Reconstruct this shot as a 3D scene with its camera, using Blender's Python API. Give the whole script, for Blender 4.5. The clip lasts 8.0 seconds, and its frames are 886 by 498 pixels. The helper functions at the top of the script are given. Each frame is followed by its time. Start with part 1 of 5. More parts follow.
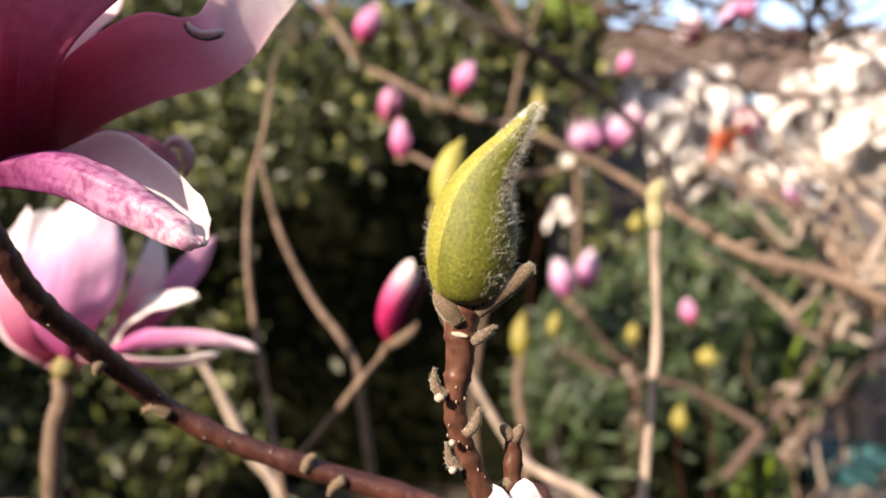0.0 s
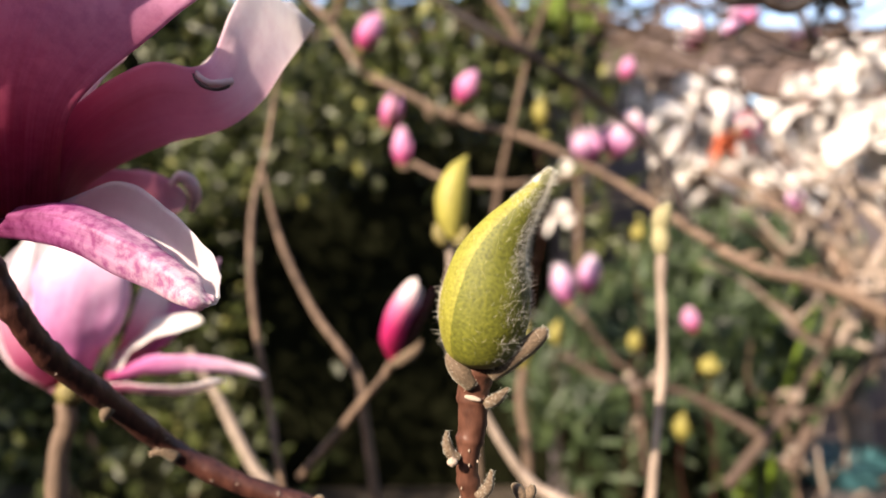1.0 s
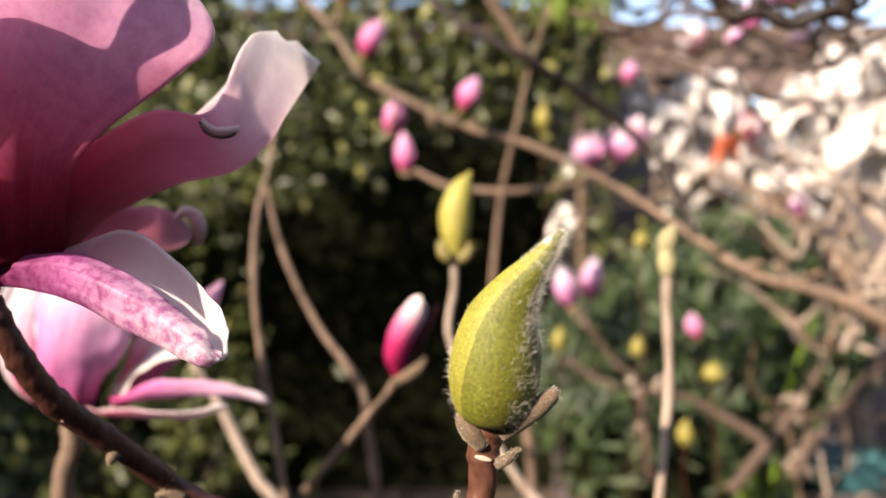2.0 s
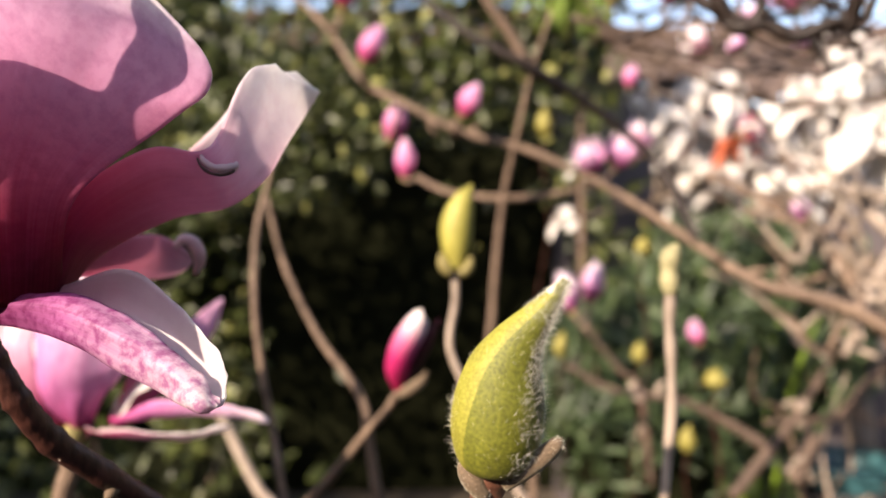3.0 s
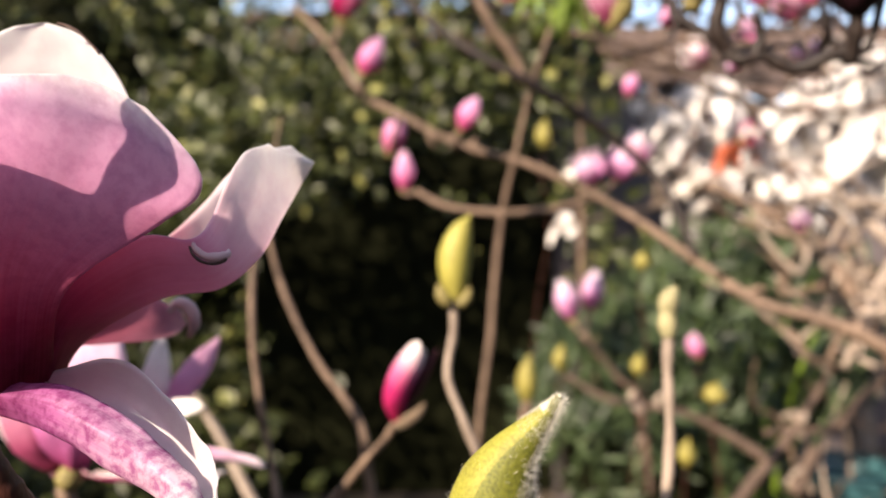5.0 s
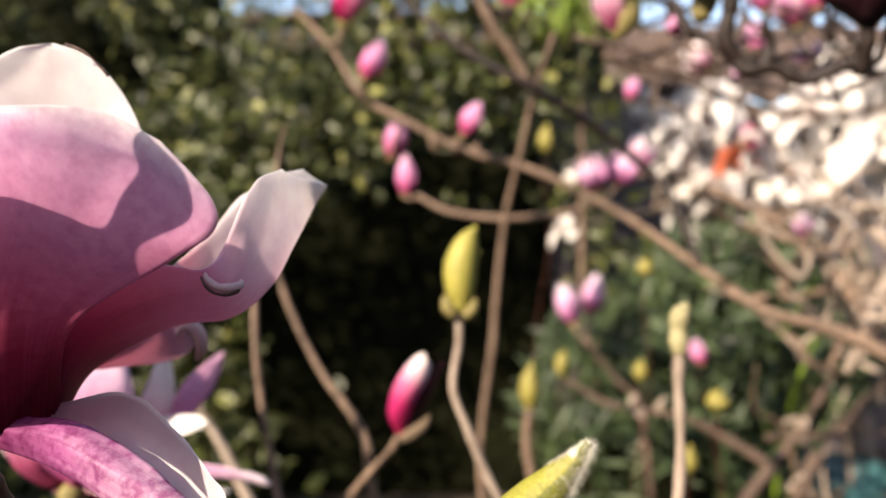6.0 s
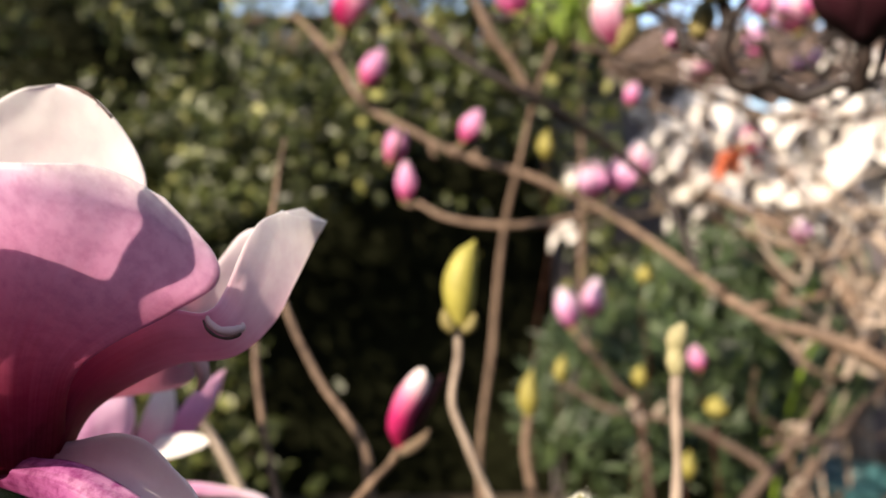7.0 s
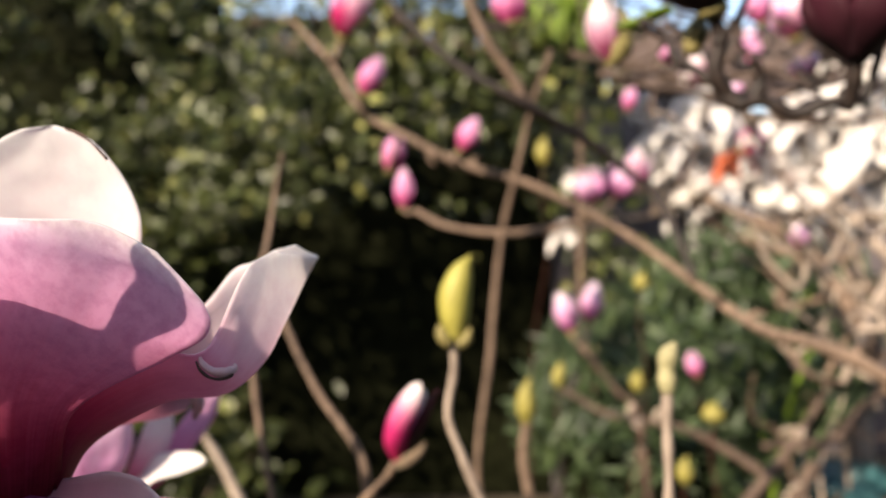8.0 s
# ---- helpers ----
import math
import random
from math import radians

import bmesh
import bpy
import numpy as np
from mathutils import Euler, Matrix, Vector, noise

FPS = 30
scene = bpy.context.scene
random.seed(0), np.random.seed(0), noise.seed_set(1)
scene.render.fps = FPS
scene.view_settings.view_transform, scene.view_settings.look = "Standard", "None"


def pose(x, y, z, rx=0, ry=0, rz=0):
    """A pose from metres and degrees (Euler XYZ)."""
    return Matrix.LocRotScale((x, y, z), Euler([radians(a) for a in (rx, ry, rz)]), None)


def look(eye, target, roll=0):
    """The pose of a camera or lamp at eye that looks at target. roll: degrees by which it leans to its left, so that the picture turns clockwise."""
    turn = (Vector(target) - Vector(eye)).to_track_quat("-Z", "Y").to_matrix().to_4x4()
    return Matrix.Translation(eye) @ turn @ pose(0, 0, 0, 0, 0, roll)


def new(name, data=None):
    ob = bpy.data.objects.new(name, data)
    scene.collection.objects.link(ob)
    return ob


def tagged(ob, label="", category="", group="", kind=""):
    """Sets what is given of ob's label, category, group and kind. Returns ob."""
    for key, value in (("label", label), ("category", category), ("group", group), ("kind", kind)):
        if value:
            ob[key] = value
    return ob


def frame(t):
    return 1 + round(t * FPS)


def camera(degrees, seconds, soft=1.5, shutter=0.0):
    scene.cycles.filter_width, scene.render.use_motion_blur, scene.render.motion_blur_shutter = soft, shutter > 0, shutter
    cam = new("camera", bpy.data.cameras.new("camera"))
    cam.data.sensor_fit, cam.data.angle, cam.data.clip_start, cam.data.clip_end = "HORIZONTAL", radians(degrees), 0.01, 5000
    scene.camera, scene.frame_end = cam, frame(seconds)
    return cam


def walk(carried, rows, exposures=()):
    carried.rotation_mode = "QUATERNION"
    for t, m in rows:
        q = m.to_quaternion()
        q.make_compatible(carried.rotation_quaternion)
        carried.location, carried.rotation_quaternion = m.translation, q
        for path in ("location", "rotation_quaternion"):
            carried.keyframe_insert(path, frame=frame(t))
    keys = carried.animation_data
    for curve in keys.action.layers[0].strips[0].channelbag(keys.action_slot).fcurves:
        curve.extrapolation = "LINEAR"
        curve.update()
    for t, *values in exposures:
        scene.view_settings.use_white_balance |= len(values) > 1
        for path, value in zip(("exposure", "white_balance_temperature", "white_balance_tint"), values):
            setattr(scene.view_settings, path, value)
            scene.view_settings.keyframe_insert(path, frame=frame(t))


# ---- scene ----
# ---- the camera and its way: a slow rise of about ten centimetres past the nearest bud ----
cam = camera(66.0, 8.0)
cam.data.dof.use_dof = True
cam.data.dof.focus_distance = 0.172
cam.data.dof.aperture_fstop = 7.4
EYE = 1.2
ROWS = [
    (0.0, 0.00000, 0.00000, 0.00000, 0.000, 0.000, 0.000),
    (0.5, -0.00139, 0.00076, 0.00764, -0.015, -0.045, 0.011),
    (1.0, -0.00298, 0.00127, 0.01492, 0.004, -0.107, 0.003),
    (1.5, -0.00469, 0.00188, 0.02229, 0.056, -0.192, 0.074),
    (3.0, -0.00501, 0.00519, 0.03977, 0.195, -0.288, 0.253),
    (3.5, -0.00386, 0.00647, 0.04457, 0.239, -0.306, 0.246),
    (4.0, -0.00229, 0.00621, 0.05134, 0.250, -0.383, 0.233),
    (4.5, -0.00179, 0.00528, 0.05952, 0.249, -0.466, 0.248),
    (6.0, -0.00885, 0.01230, 0.07349, 0.069, -0.512, 0.071),
    (6.5, -0.00957, 0.01038, 0.07998, 0.045, -0.554, 0.049),
    (7.0, -0.00828, 0.00923, 0.08583, 0.077, -0.602, 0.025),
    (7.5, -0.00647, 0.00736, 0.09167, 0.097, -0.592, 0.072),
    (8.0, -0.00446, 0.00476, 0.09792, 0.117, -0.654, 0.137),
]
walk(cam, [(t, pose(x, y, EYE + z, 90 + pitch, roll, yaw)) for t, x, y, z, yaw, pitch, roll in ROWS],
     exposures=[(0.0, 1.43, 7450, 17), (4.5, 1.43, 7450, 17), (6.0, 1.31, 7450, 15), (8.0, 1.26, 7450, 13)])

# ---- sky and sun ----
SUN_FROM = Vector((-0.60, -0.63, 0.49)).normalized()
world = bpy.data.worlds.new("sky")
scene.world = world
world.use_nodes = True
wn = world.node_tree.nodes
sky = wn.new("ShaderNodeTexSky")
sky.sky_type = "NISHITA"
sky.sun_disc = False
sky.sun_elevation = math.asin(SUN_FROM.z)
sky.sun_rotation = math.atan2(SUN_FROM.x, SUN_FROM.y)
wn["Background"].inputs["Strength"].default_value = 0.16
world.node_tree.links.new(sky.outputs["Color"], wn["Background"].inputs["Color"])
sun = new("sun", bpy.data.lights.new("sun", "SUN"))
sun.data.energy = 4.3
sun.data.angle = radians(0.53)
sun.data.color = (1.0, 0.92, 0.80)
sun.matrix_world = look(SUN_FROM * 20, (0, 0, 0))

# ---- materials ----


class Nodes:
    """A small helper to wire a node material."""

    def __init__(self, name, rough=0.6, spec=0.4, metal=0.0):
        self.mat = bpy.data.materials.new(name)
        self.mat.use_nodes = True
        self.n = self.mat.node_tree.nodes
        self.links = self.mat.node_tree.links
        self.bsdf = self.n["Principled BSDF"]
        self.bsdf.inputs["Roughness"].default_value = rough
        self.bsdf.inputs["Specular IOR Level"].default_value = spec
        self.bsdf.inputs["Metallic"].default_value = metal
        self.tc = self.n.new("ShaderNodeTexCoord")

    def add(self, kind, **values):
        node = self.n.new(kind)
        for key, value in values.items():
            node.inputs[key.replace("_", " ")].default_value = value
        return node

    def link(self, a, b):
        self.links.new(a, b)

    def mapped(self, coord, scale):
        node = self.n.new("ShaderNodeMapping")
        node.inputs["Scale"].default_value = scale
        self.link(self.tc.outputs[coord], node.inputs["Vector"])
        return node.outputs["Vector"]

    def noise(self, vector, scale, detail=4.0, rough=0.6):
        node = self.add("ShaderNodeTexNoise", Scale=scale, Detail=detail, Roughness=rough)
        self.link(vector, node.inputs["Vector"])
        return node.outputs["Fac"]

    def ramp(self, fac, stops):
        node = self.n.new("ShaderNodeValToRGB")
        el = node.color_ramp.elements
        while len(el) < len(stops):
            el.new(0.5)
        for e, (at, colour) in zip(el, stops):
            e.position = at
            e.color = (*colour, 1)
        self.link(fac, node.inputs["Fac"])
        return node.outputs["Color"]

    def mix(self, fac, a, b, blend="MIX"):
        node = self.n.new("ShaderNodeMix")
        node.data_type = "RGBA"
        node.blend_type = blend
        for value, socket in ((fac, node.inputs[0]), (a, node.inputs[6]), (b, node.inputs[7])):
            if isinstance(value, (int, float)):
                socket.default_value = value
            elif isinstance(value, tuple):
                socket.default_value = (*value, 1)
            else:
                self.link(value, socket)
        return node.outputs[2]

    def bump(self, height, distance, strength=0.6):
        node = self.add("ShaderNodeBump", Strength=strength, Distance=distance)
        self.link(height, node.inputs["Height"])
        self.link(node.outputs["Normal"], self.bsdf.inputs["Normal"])

    def paint(self, colour):
        self.link(colour, self.bsdf.inputs["Base Color"])

    def translucent(self, colour, amount):
        tr = self.n.new("ShaderNodeBsdfTranslucent")
        self.link(colour, tr.inputs["Color"])
        mixer = self.add("ShaderNodeMixShader", Fac=amount)
        self.link(self.bsdf.outputs["BSDF"], mixer.inputs[1])
        self.link(tr.outputs["BSDF"], mixer.inputs[2])
        self.link(mixer.outputs["Shader"], self.n["Material Output"].inputs["Surface"])


def petal_material(name, stops, vein=0.35, amount=0.38, mottle=0.25, rough=0.5, spot=(0.72, 0.55, 0.66), spot_size=190.0):
    """A petal whose colour runs from its base to its tip, with fine veins along it and soft blotches."""
    m = Nodes(name, rough, 0.35)
    uv = m.n.new("ShaderNodeSeparateXYZ")
    m.link(m.tc.outputs["UV"], uv.inputs["Vector"])
    streak = m.noise(m.mapped("UV", (17.0, 1.3, 1.0)), 2.0, 6.0)
    blotch = m.noise(m.mapped("Object", (1, 1, 1)), spot_size, 4.0)
    shift = m.add("ShaderNodeMath")
    shift.operation = "MULTIPLY_ADD"
    m.link(streak, shift.inputs[0])
    shift.inputs[1].default_value = vein
    shift.inputs[2].default_value = -0.5 * vein
    total = m.n.new("ShaderNodeMath")
    total.operation = "ADD"
    m.link(uv.outputs["Y"], total.inputs[0])
    m.link(shift.outputs[0], total.inputs[1])
    base = m.ramp(total.outputs[0], stops)
    spots = m.ramp(blotch, [(0.36, spot), (0.58, (1, 1, 1))])
    colour = m.mix(mottle, base, spots, "MULTIPLY")
    m.paint(colour)
    m.bump(streak, 0.0005, 0.13)
    m.translucent(colour, amount)
    return m.mat


def bark_material(name, dark, light, scale, lenticel=0.0, rough=0.65, relief=0.0006):
    m = Nodes(name, rough, 0.4)
    grain = m.noise(m.mapped("Object", (1, 1, 0.35)), scale, 6.0)
    patch = m.noise(m.tc.outputs["Object"], scale * 0.13, 3.0)
    colour = m.ramp(grain, [(0.3, dark), (0.7, light)])
    colour = m.mix(0.5, colour, m.ramp(patch, [(0.38, (0.34, 0.32, 0.31)), (0.62, (1, 1, 1))]), "MULTIPLY")
    if lenticel:
        cells = m.add("ShaderNodeTexVoronoi", Scale=scale * 1.1)
        m.link(m.mapped("Object", (1, 1, 0.7)), cells.inputs["Vector"])
        dots = m.ramp(cells.outputs["Distance"], [(0.10, (1, 1, 1)), (0.17, (0, 0, 0))])
        colour = m.mix(dots, colour, (0.55, 0.42, 0.34))
    m.paint(colour)
    m.bump(grain, relief, 0.8)
    return m.mat


def mottled(name, dark, light, scale, rough=0.6, relief=0.0005, spec=0.4, shine=0.0, fuzz=0.0):
    m = Nodes(name, rough, spec)
    m.bsdf.inputs["Sheen Weight"].default_value = fuzz
    m.bsdf.inputs["Sheen Roughness"].default_value = 0.45
    m.bsdf.inputs["Sheen Tint"].default_value = (1.0, 0.96, 0.72, 1)
    fine = m.noise(m.tc.outputs["Object"], scale, 6.0)
    broad = m.noise(m.tc.outputs["Object"], scale * 0.12, 3.0)
    colour = m.ramp(fine, [(0.32, dark), (0.68, light)])
    colour = m.mix(0.45, colour, m.ramp(broad, [(0.35, (0.6, 0.58, 0.55)), (0.65, (1, 1, 1))]), "MULTIPLY")
    m.paint(colour)
    m.bump(fine, relief, 0.7)
    if shine:
        m.translucent(colour, shine)
    return m.mat


def leaf_material(name, dark, light, yellow, rough=0.38, amount=0.2, spec=0.5):
    """Leaves that differ one by one, with a few yellowed ones."""
    m = Nodes(name, rough, spec)
    info = m.n.new("ShaderNodeNewGeometry")
    rnd = info.outputs["Random Per Island"]
    colour = m.ramp(rnd, [(0.0, dark), (0.55, light), (0.9, light), (0.97, yellow)])
    fine = m.noise(m.tc.outputs["Object"], 60.0, 4.0)
    colour = m.mix(0.5, colour, m.ramp(fine, [(0.3, (0.55, 0.6, 0.5)), (0.7, (1, 1, 1))]), "MULTIPLY")
    m.paint(colour)
    m.bump(fine, 0.003, 0.4)
    m.translucent(colour, amount)
    return m.mat


TEPAL_OUT = petal_material("tepal_outside", [(0.0, (0.14, 0.007, 0.02)), (0.12, (0.40, 0.04, 0.10)), (0.28, (0.60, 0.16, 0.29)), (0.48, (0.69, 0.33, 0.52)), (0.72, (0.77, 0.47, 0.67)), (0.90, (0.82, 0.66, 0.76)), (1.0, (0.88, 0.80, 0.80))], 0.13, 0.64, 0.4, spot=(0.66, 0.46, 0.60), spot_size=260.0)
TEPAL_OUT_PALE = petal_material("tepal_outside_pale", [(0.0, (0.22, 0.02, 0.06)), (0.22, (0.42, 0.08, 0.18)), (0.5, (0.62, 0.32, 0.44)), (0.72, (0.82, 0.66, 0.69)), (1.0, (0.86, 0.80, 0.78))], 0.16, mottle=0.3)
TEPAL_STRAP = petal_material("tepal_outside_strap", [(0.0, (0.14, 0.008, 0.025)), (0.18, (0.52, 0.075, 0.155)), (0.42, (0.68, 0.25, 0.38)), (0.56, (0.76, 0.46, 0.58)), (0.7, (0.84, 0.69, 0.74)), (0.85, (0.87, 0.80, 0.80)), (1.0, (0.88, 0.85, 0.83))], 0.10, 0.6, mottle=0.2)
TEPAL_ROSY = petal_material("tepal_outside_rosy", [(0.0, (0.24, 0.015, 0.05)), (0.4, (0.46, 0.10, 0.18)), (0.75, (0.58, 0.21, 0.29)), (1.0, (0.68, 0.38, 0.43))], 0.12, 0.55)
TEPAL_MOTTLED = petal_material("tepal_outside_mottled", [(0.0, (0.20, 0.02, 0.09)), (0.3, (0.46, 0.13, 0.34)), (0.55, (0.68, 0.40, 0.56)), (0.75, (0.74, 0.56, 0.63)), (1.0, (0.82, 0.75, 0.73))], 0.34, 0.5, mottle=0.85, spot=(0.52, 0.20, 0.44), spot_size=300.0)
TEPAL_IN = petal_material("tepal_inside", [(0.0, (0.50, 0.22, 0.30)), (0.25, (0.74, 0.58, 0.60)), (0.5, (0.77, 0.745, 0.745)), (1.0, (0.77, 0.77, 0.77))], 0.12, 0.58, mottle=0.12)
PINK_OUT = petal_material("pink_tepal_outside", [(0.0, (0.46, 0.02, 0.12)), (0.25, (0.66, 0.12, 0.32)), (0.55, (0.75, 0.32, 0.55)), (1.0, (0.82, 0.50, 0.68))], 0.25, 0.45)
ROSE_OUT = petal_material("rose_tepal_outside", [(0.0, (0.34, 0.01, 0.06)), (0.45, (0.55, 0.03, 0.16)), (0.66, (0.68, 0.16, 0.32)), (0.84, (0.82, 0.60, 0.64)), (1.0, (0.86, 0.82, 0.77))], 0.14)
ORCHID = petal_material("orchid_tepal", [(0.0, (0.42, 0.03, 0.16)), (0.3, (0.64, 0.20, 0.46)), (0.65, (0.76, 0.44, 0.66)), (1.0, (0.86, 0.76, 0.80))], 0.5, mottle=0.35)
# petal purple taken down to near-black: the shade on these tepals is painted in
PURPLE_SHADED = petal_material("purple_tepal_shade_painted", [(0.0, (0.016, 0.0015, 0.004)), (0.5, (0.036, 0.003, 0.010)), (1.0, (0.065, 0.008, 0.022))], 0.2, 0.05, rough=0.65)
WHITE = petal_material("white_tepal", [(0.0, (0.66, 0.48, 0.48)), (0.2, (0.78, 0.73, 0.70)), (1.0, (0.82, 0.795, 0.75))], 0.1, mottle=0.1)
WITHERED = mottled("withered_petal", (0.34, 0.05, 0.018), (0.52, 0.12, 0.04), 90, 0.7, 0.002)
EDGE_BROWN = mottled("bruised_edge", (0.03, 0.012, 0.008), (0.09, 0.04, 0.025), 900)
BARK_DARK = bark_material("young_bark", (0.035, 0.011, 0.009), (0.11, 0.040, 0.028), 420, 0.0, 0.4)
BARK_TWIG = bark_material("red_twig_bark", (0.060, 0.024, 0.016), (0.16, 0.068, 0.044), 420, 0.0, 0.36, 0.0003)
# near-black bark: the shade on the overhead wood is put into its colour
BARK_BLACK = bark_material("shade_black_bark", (0.008, 0.005, 0.004), (0.032, 0.018, 0.013), 260, 0.0, 0.6)
BARK_TAN = bark_material("tan_bark", (0.080, 0.050, 0.034), (0.26, 0.175, 0.122), 160, 0.0, 0.75, 0.0015)
# tan bark darkened, to paint in the shade low in the bed
BARK_TAN_DARK = bark_material("tan_bark_darkened", (0.045, 0.028, 0.020), (0.15, 0.098, 0.070), 150, 0.0, 0.75, 0.0015)
BARK_PALE = bark_material("pale_bark", (0.21, 0.158, 0.122), (0.44, 0.35, 0.28), 110, 0.0, 0.8, 0.002)
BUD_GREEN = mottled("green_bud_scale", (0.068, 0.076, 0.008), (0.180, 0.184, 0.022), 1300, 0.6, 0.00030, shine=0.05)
BUD_YELLOW = mottled("yellow_green_bud_scale", (0.24, 0.215, 0.035), (0.42, 0.38, 0.09), 500, 0.55, 0.0006, shine=0.1)
BUD_OCHRE = mottled("ochre_bud_scale", (0.16, 0.135, 0.025), (0.30, 0.26, 0.06), 500, 0.6, 0.0006)
# paler bud green: the sunlight on the bud's left side is in the colour
BUD_LIT_SIDE = mottled("lit_side_bud_scale", (0.17, 0.165, 0.018), (0.32, 0.30, 0.050), 1300, 0.6, 0.00025, shine=0.05)
# dark olive for the downy right side, with its shade painted in
BUD_SHADE_SIDE = mottled("shade_side_downy_scale", (0.040, 0.036, 0.008), (0.105, 0.098, 0.022), 900, 0.75, 0.0003, fuzz=0.2)
BUD_PALE = mottled("pale_greenish_bud", (0.20, 0.18, 0.085), (0.40, 0.36, 0.20), 600, 0.7, 0.0008)
BUD_OLIVE = mottled("olive_bract", (0.12, 0.10, 0.03), (0.27, 0.22, 0.08), 500, 0.7)
BRACT = mottled("downy_brown_bract", (0.075, 0.047, 0.028), (0.185, 0.128, 0.082), 1600, 0.8, 0.00012, fuzz=0.3)
SCAR = mottled("pale_leaf_scar", (0.32, 0.24, 0.18), (0.50, 0.41, 0.33), 2000, 0.8, 0.0002)
FELT = mottled("felted_tip", (0.36, 0.34, 0.22), (0.74, 0.72, 0.60), 1100, 0.8, 0.0004, fuzz=0.6)
HAIR = mottled("pale_down", (0.68, 0.65, 0.54), (0.84, 0.82, 0.74), 800, 0.6, 0.00001, shine=0.3)
HEDGE_LEAF = leaf_material("hedge_leaf", (0.010, 0.014, 0.004), (0.064, 0.077, 0.020), (0.28, 0.27, 0.09), 0.42, 0.15, 0.35)
SHRUB_LEAF = leaf_material("shrub_leaf", (0.012, 0.024, 0.010), (0.064, 0.098, 0.040), (0.10, 0.14, 0.05), 0.5, 0.3)
LIME_LEAF = leaf_material("lime_leaf", (0.18, 0.29, 0.03), (0.28, 0.41, 0.05), (0.4, 0.42, 0.08), 0.5, 0.35)
BLADE = mottled("grey_green_blade", (0.05, 0.085, 0.028), (0.11, 0.16, 0.06), 60, 0.5, 0.001, shine=0.25)
# near-black colour stands in for the shade inside hedge and shrubs
SHADE_CORE = mottled("painted_shade_core", (0.004, 0.005, 0.002), (0.012, 0.013, 0.006), 18, 0.95, 0.02, 0.03)
HEDGE_SIDE = mottled("clipped_hedge_leaf", (0.012, 0.018, 0.006), (0.05, 0.065, 0.02), 24, 0.7, 0.04)
RENDER_WALL = mottled("grey_mauve_render", (0.075, 0.062, 0.066), (0.135, 0.112, 0.118), 55, 0.9, 0.003)
TILE = mottled("weathered_roof_tile", (0.055, 0.036, 0.030), (0.125, 0.085, 0.070), 40, 0.85, 0.004)
TIMBER = mottled("brown_timber", (0.055, 0.032, 0.022), (0.13, 0.08, 0.055), 45, 0.75, 0.002)
SOIL = mottled("garden_soil", (0.035, 0.026, 0.018), (0.11, 0.085, 0.06), 22, 0.95, 0.02)
STONE = mottled("grey_stone", (0.075, 0.068, 0.068), (0.15, 0.137, 0.137), 35, 0.85, 0.005)
TEAL = mottled("teal_plastic", (0.025, 0.085, 0.10), (0.04, 0.12, 0.135), 30, 0.4, 0.0006)

# ---- shapes ----


def part(name, bm, material, parent, label="", smooth=True):
    """One mesh object from a bmesh under a thing or a part."""
    mesh = bpy.data.meshes.new(name)
    bm.to_mesh(mesh)
    bm.free()
    for m in material if isinstance(material, tuple) else (material,):
        mesh.materials.append(m)
    if smooth:
        mesh.shade_smooth()
    ob = new(name, mesh)
    ob.parent = parent
    if parent and parent.type == "MESH":
        ob.matrix_parent_inverse = parent.matrix_world.inverted()
    if label:
        ob["label"] = label
    return ob


def thing(name, label, category, group="", kind=""):
    return tagged(new(name), label, category, group, kind)


def sweep(points, n, values=None):
    """n + 1 places on a smooth line through the points, and the values that go with them."""
    pts = [Vector(p) for p in points]
    ext = [2 * pts[0] - pts[1], *pts, 2 * pts[-1] - pts[-2]]
    out, vals = [], []
    for i in range(n + 1):
        s = i / n * (len(pts) - 1)
        j = min(int(s), len(pts) - 2)
        u = s - j
        a, b, c, d = ext[j:j + 4]
        out.append(0.5 * ((2 * b) + (c - a) * u + (2 * a - 5 * b + 4 * c - d) * u * u + (3 * b - a - 3 * c + d) * u ** 3))
        if values:
            w = i / n * (len(values) - 1)
            k = min(int(w), len(values) - 2)
            f = w - k
            a, b, c, d = values[max(k - 1, 0)], values[k], values[k + 1], values[min(k + 2, len(values) - 1)]
            vals.append(0.5 * (2 * b + (c - a) * f + (2 * a - 5 * b + 4 * c - d) * f * f + (3 * b - a - 3 * c + d) * f ** 3))
    return out, vals


def tangents(line):
    return [(line[min(i + 1, len(line) - 1)] - line[max(i - 1, 0)]).normalized() for i in range(len(line))]


def tube(points, radii, n=24, sides=10, rough=0.08, seed=0, knots=0):
    """A stem along the points: closed, uneven, with swellings at its knots."""
    bm = bmesh.new()
    line, rad = sweep(points, n, radii)
    tan = tangents(line)
    side = tan[0].orthogonal().normalized()
    rings = []
    for i, (p, r, t) in enumerate(zip(line, rad, tan)):
        side = (side - t * side.dot(t)).normalized()
        other = t.cross(side)
        if knots:
            phase = (i / n * knots) % 1.0
            r *= 1 + 0.13 * math.exp(-((phase - 0.5) / 0.09) ** 2)
        ring = []
        for k in range(sides):
            a = 2 * math.pi * k / sides
            w = 1 + rough * noise.noise(Vector((math.cos(a) * 1.3, math.sin(a) * 1.3 + seed * 7.1, i * 0.55)))
            ring.append(bm.verts.new(p + (side * math.cos(a) + other * math.sin(a)) * r * w))
        rings.append(ring)
    for a, b in zip(rings, rings[1:]):
        for k in range(sides):
            bm.faces.new((a[k], a[(k + 1) % sides], b[(k + 1) % sides], b[k]))
    bm.faces.new(list(reversed(rings[0])))
    bm.faces.new(rings[-1])
    bmesh.ops.recalc_face_normals(bm, faces=bm.faces)
    return bm


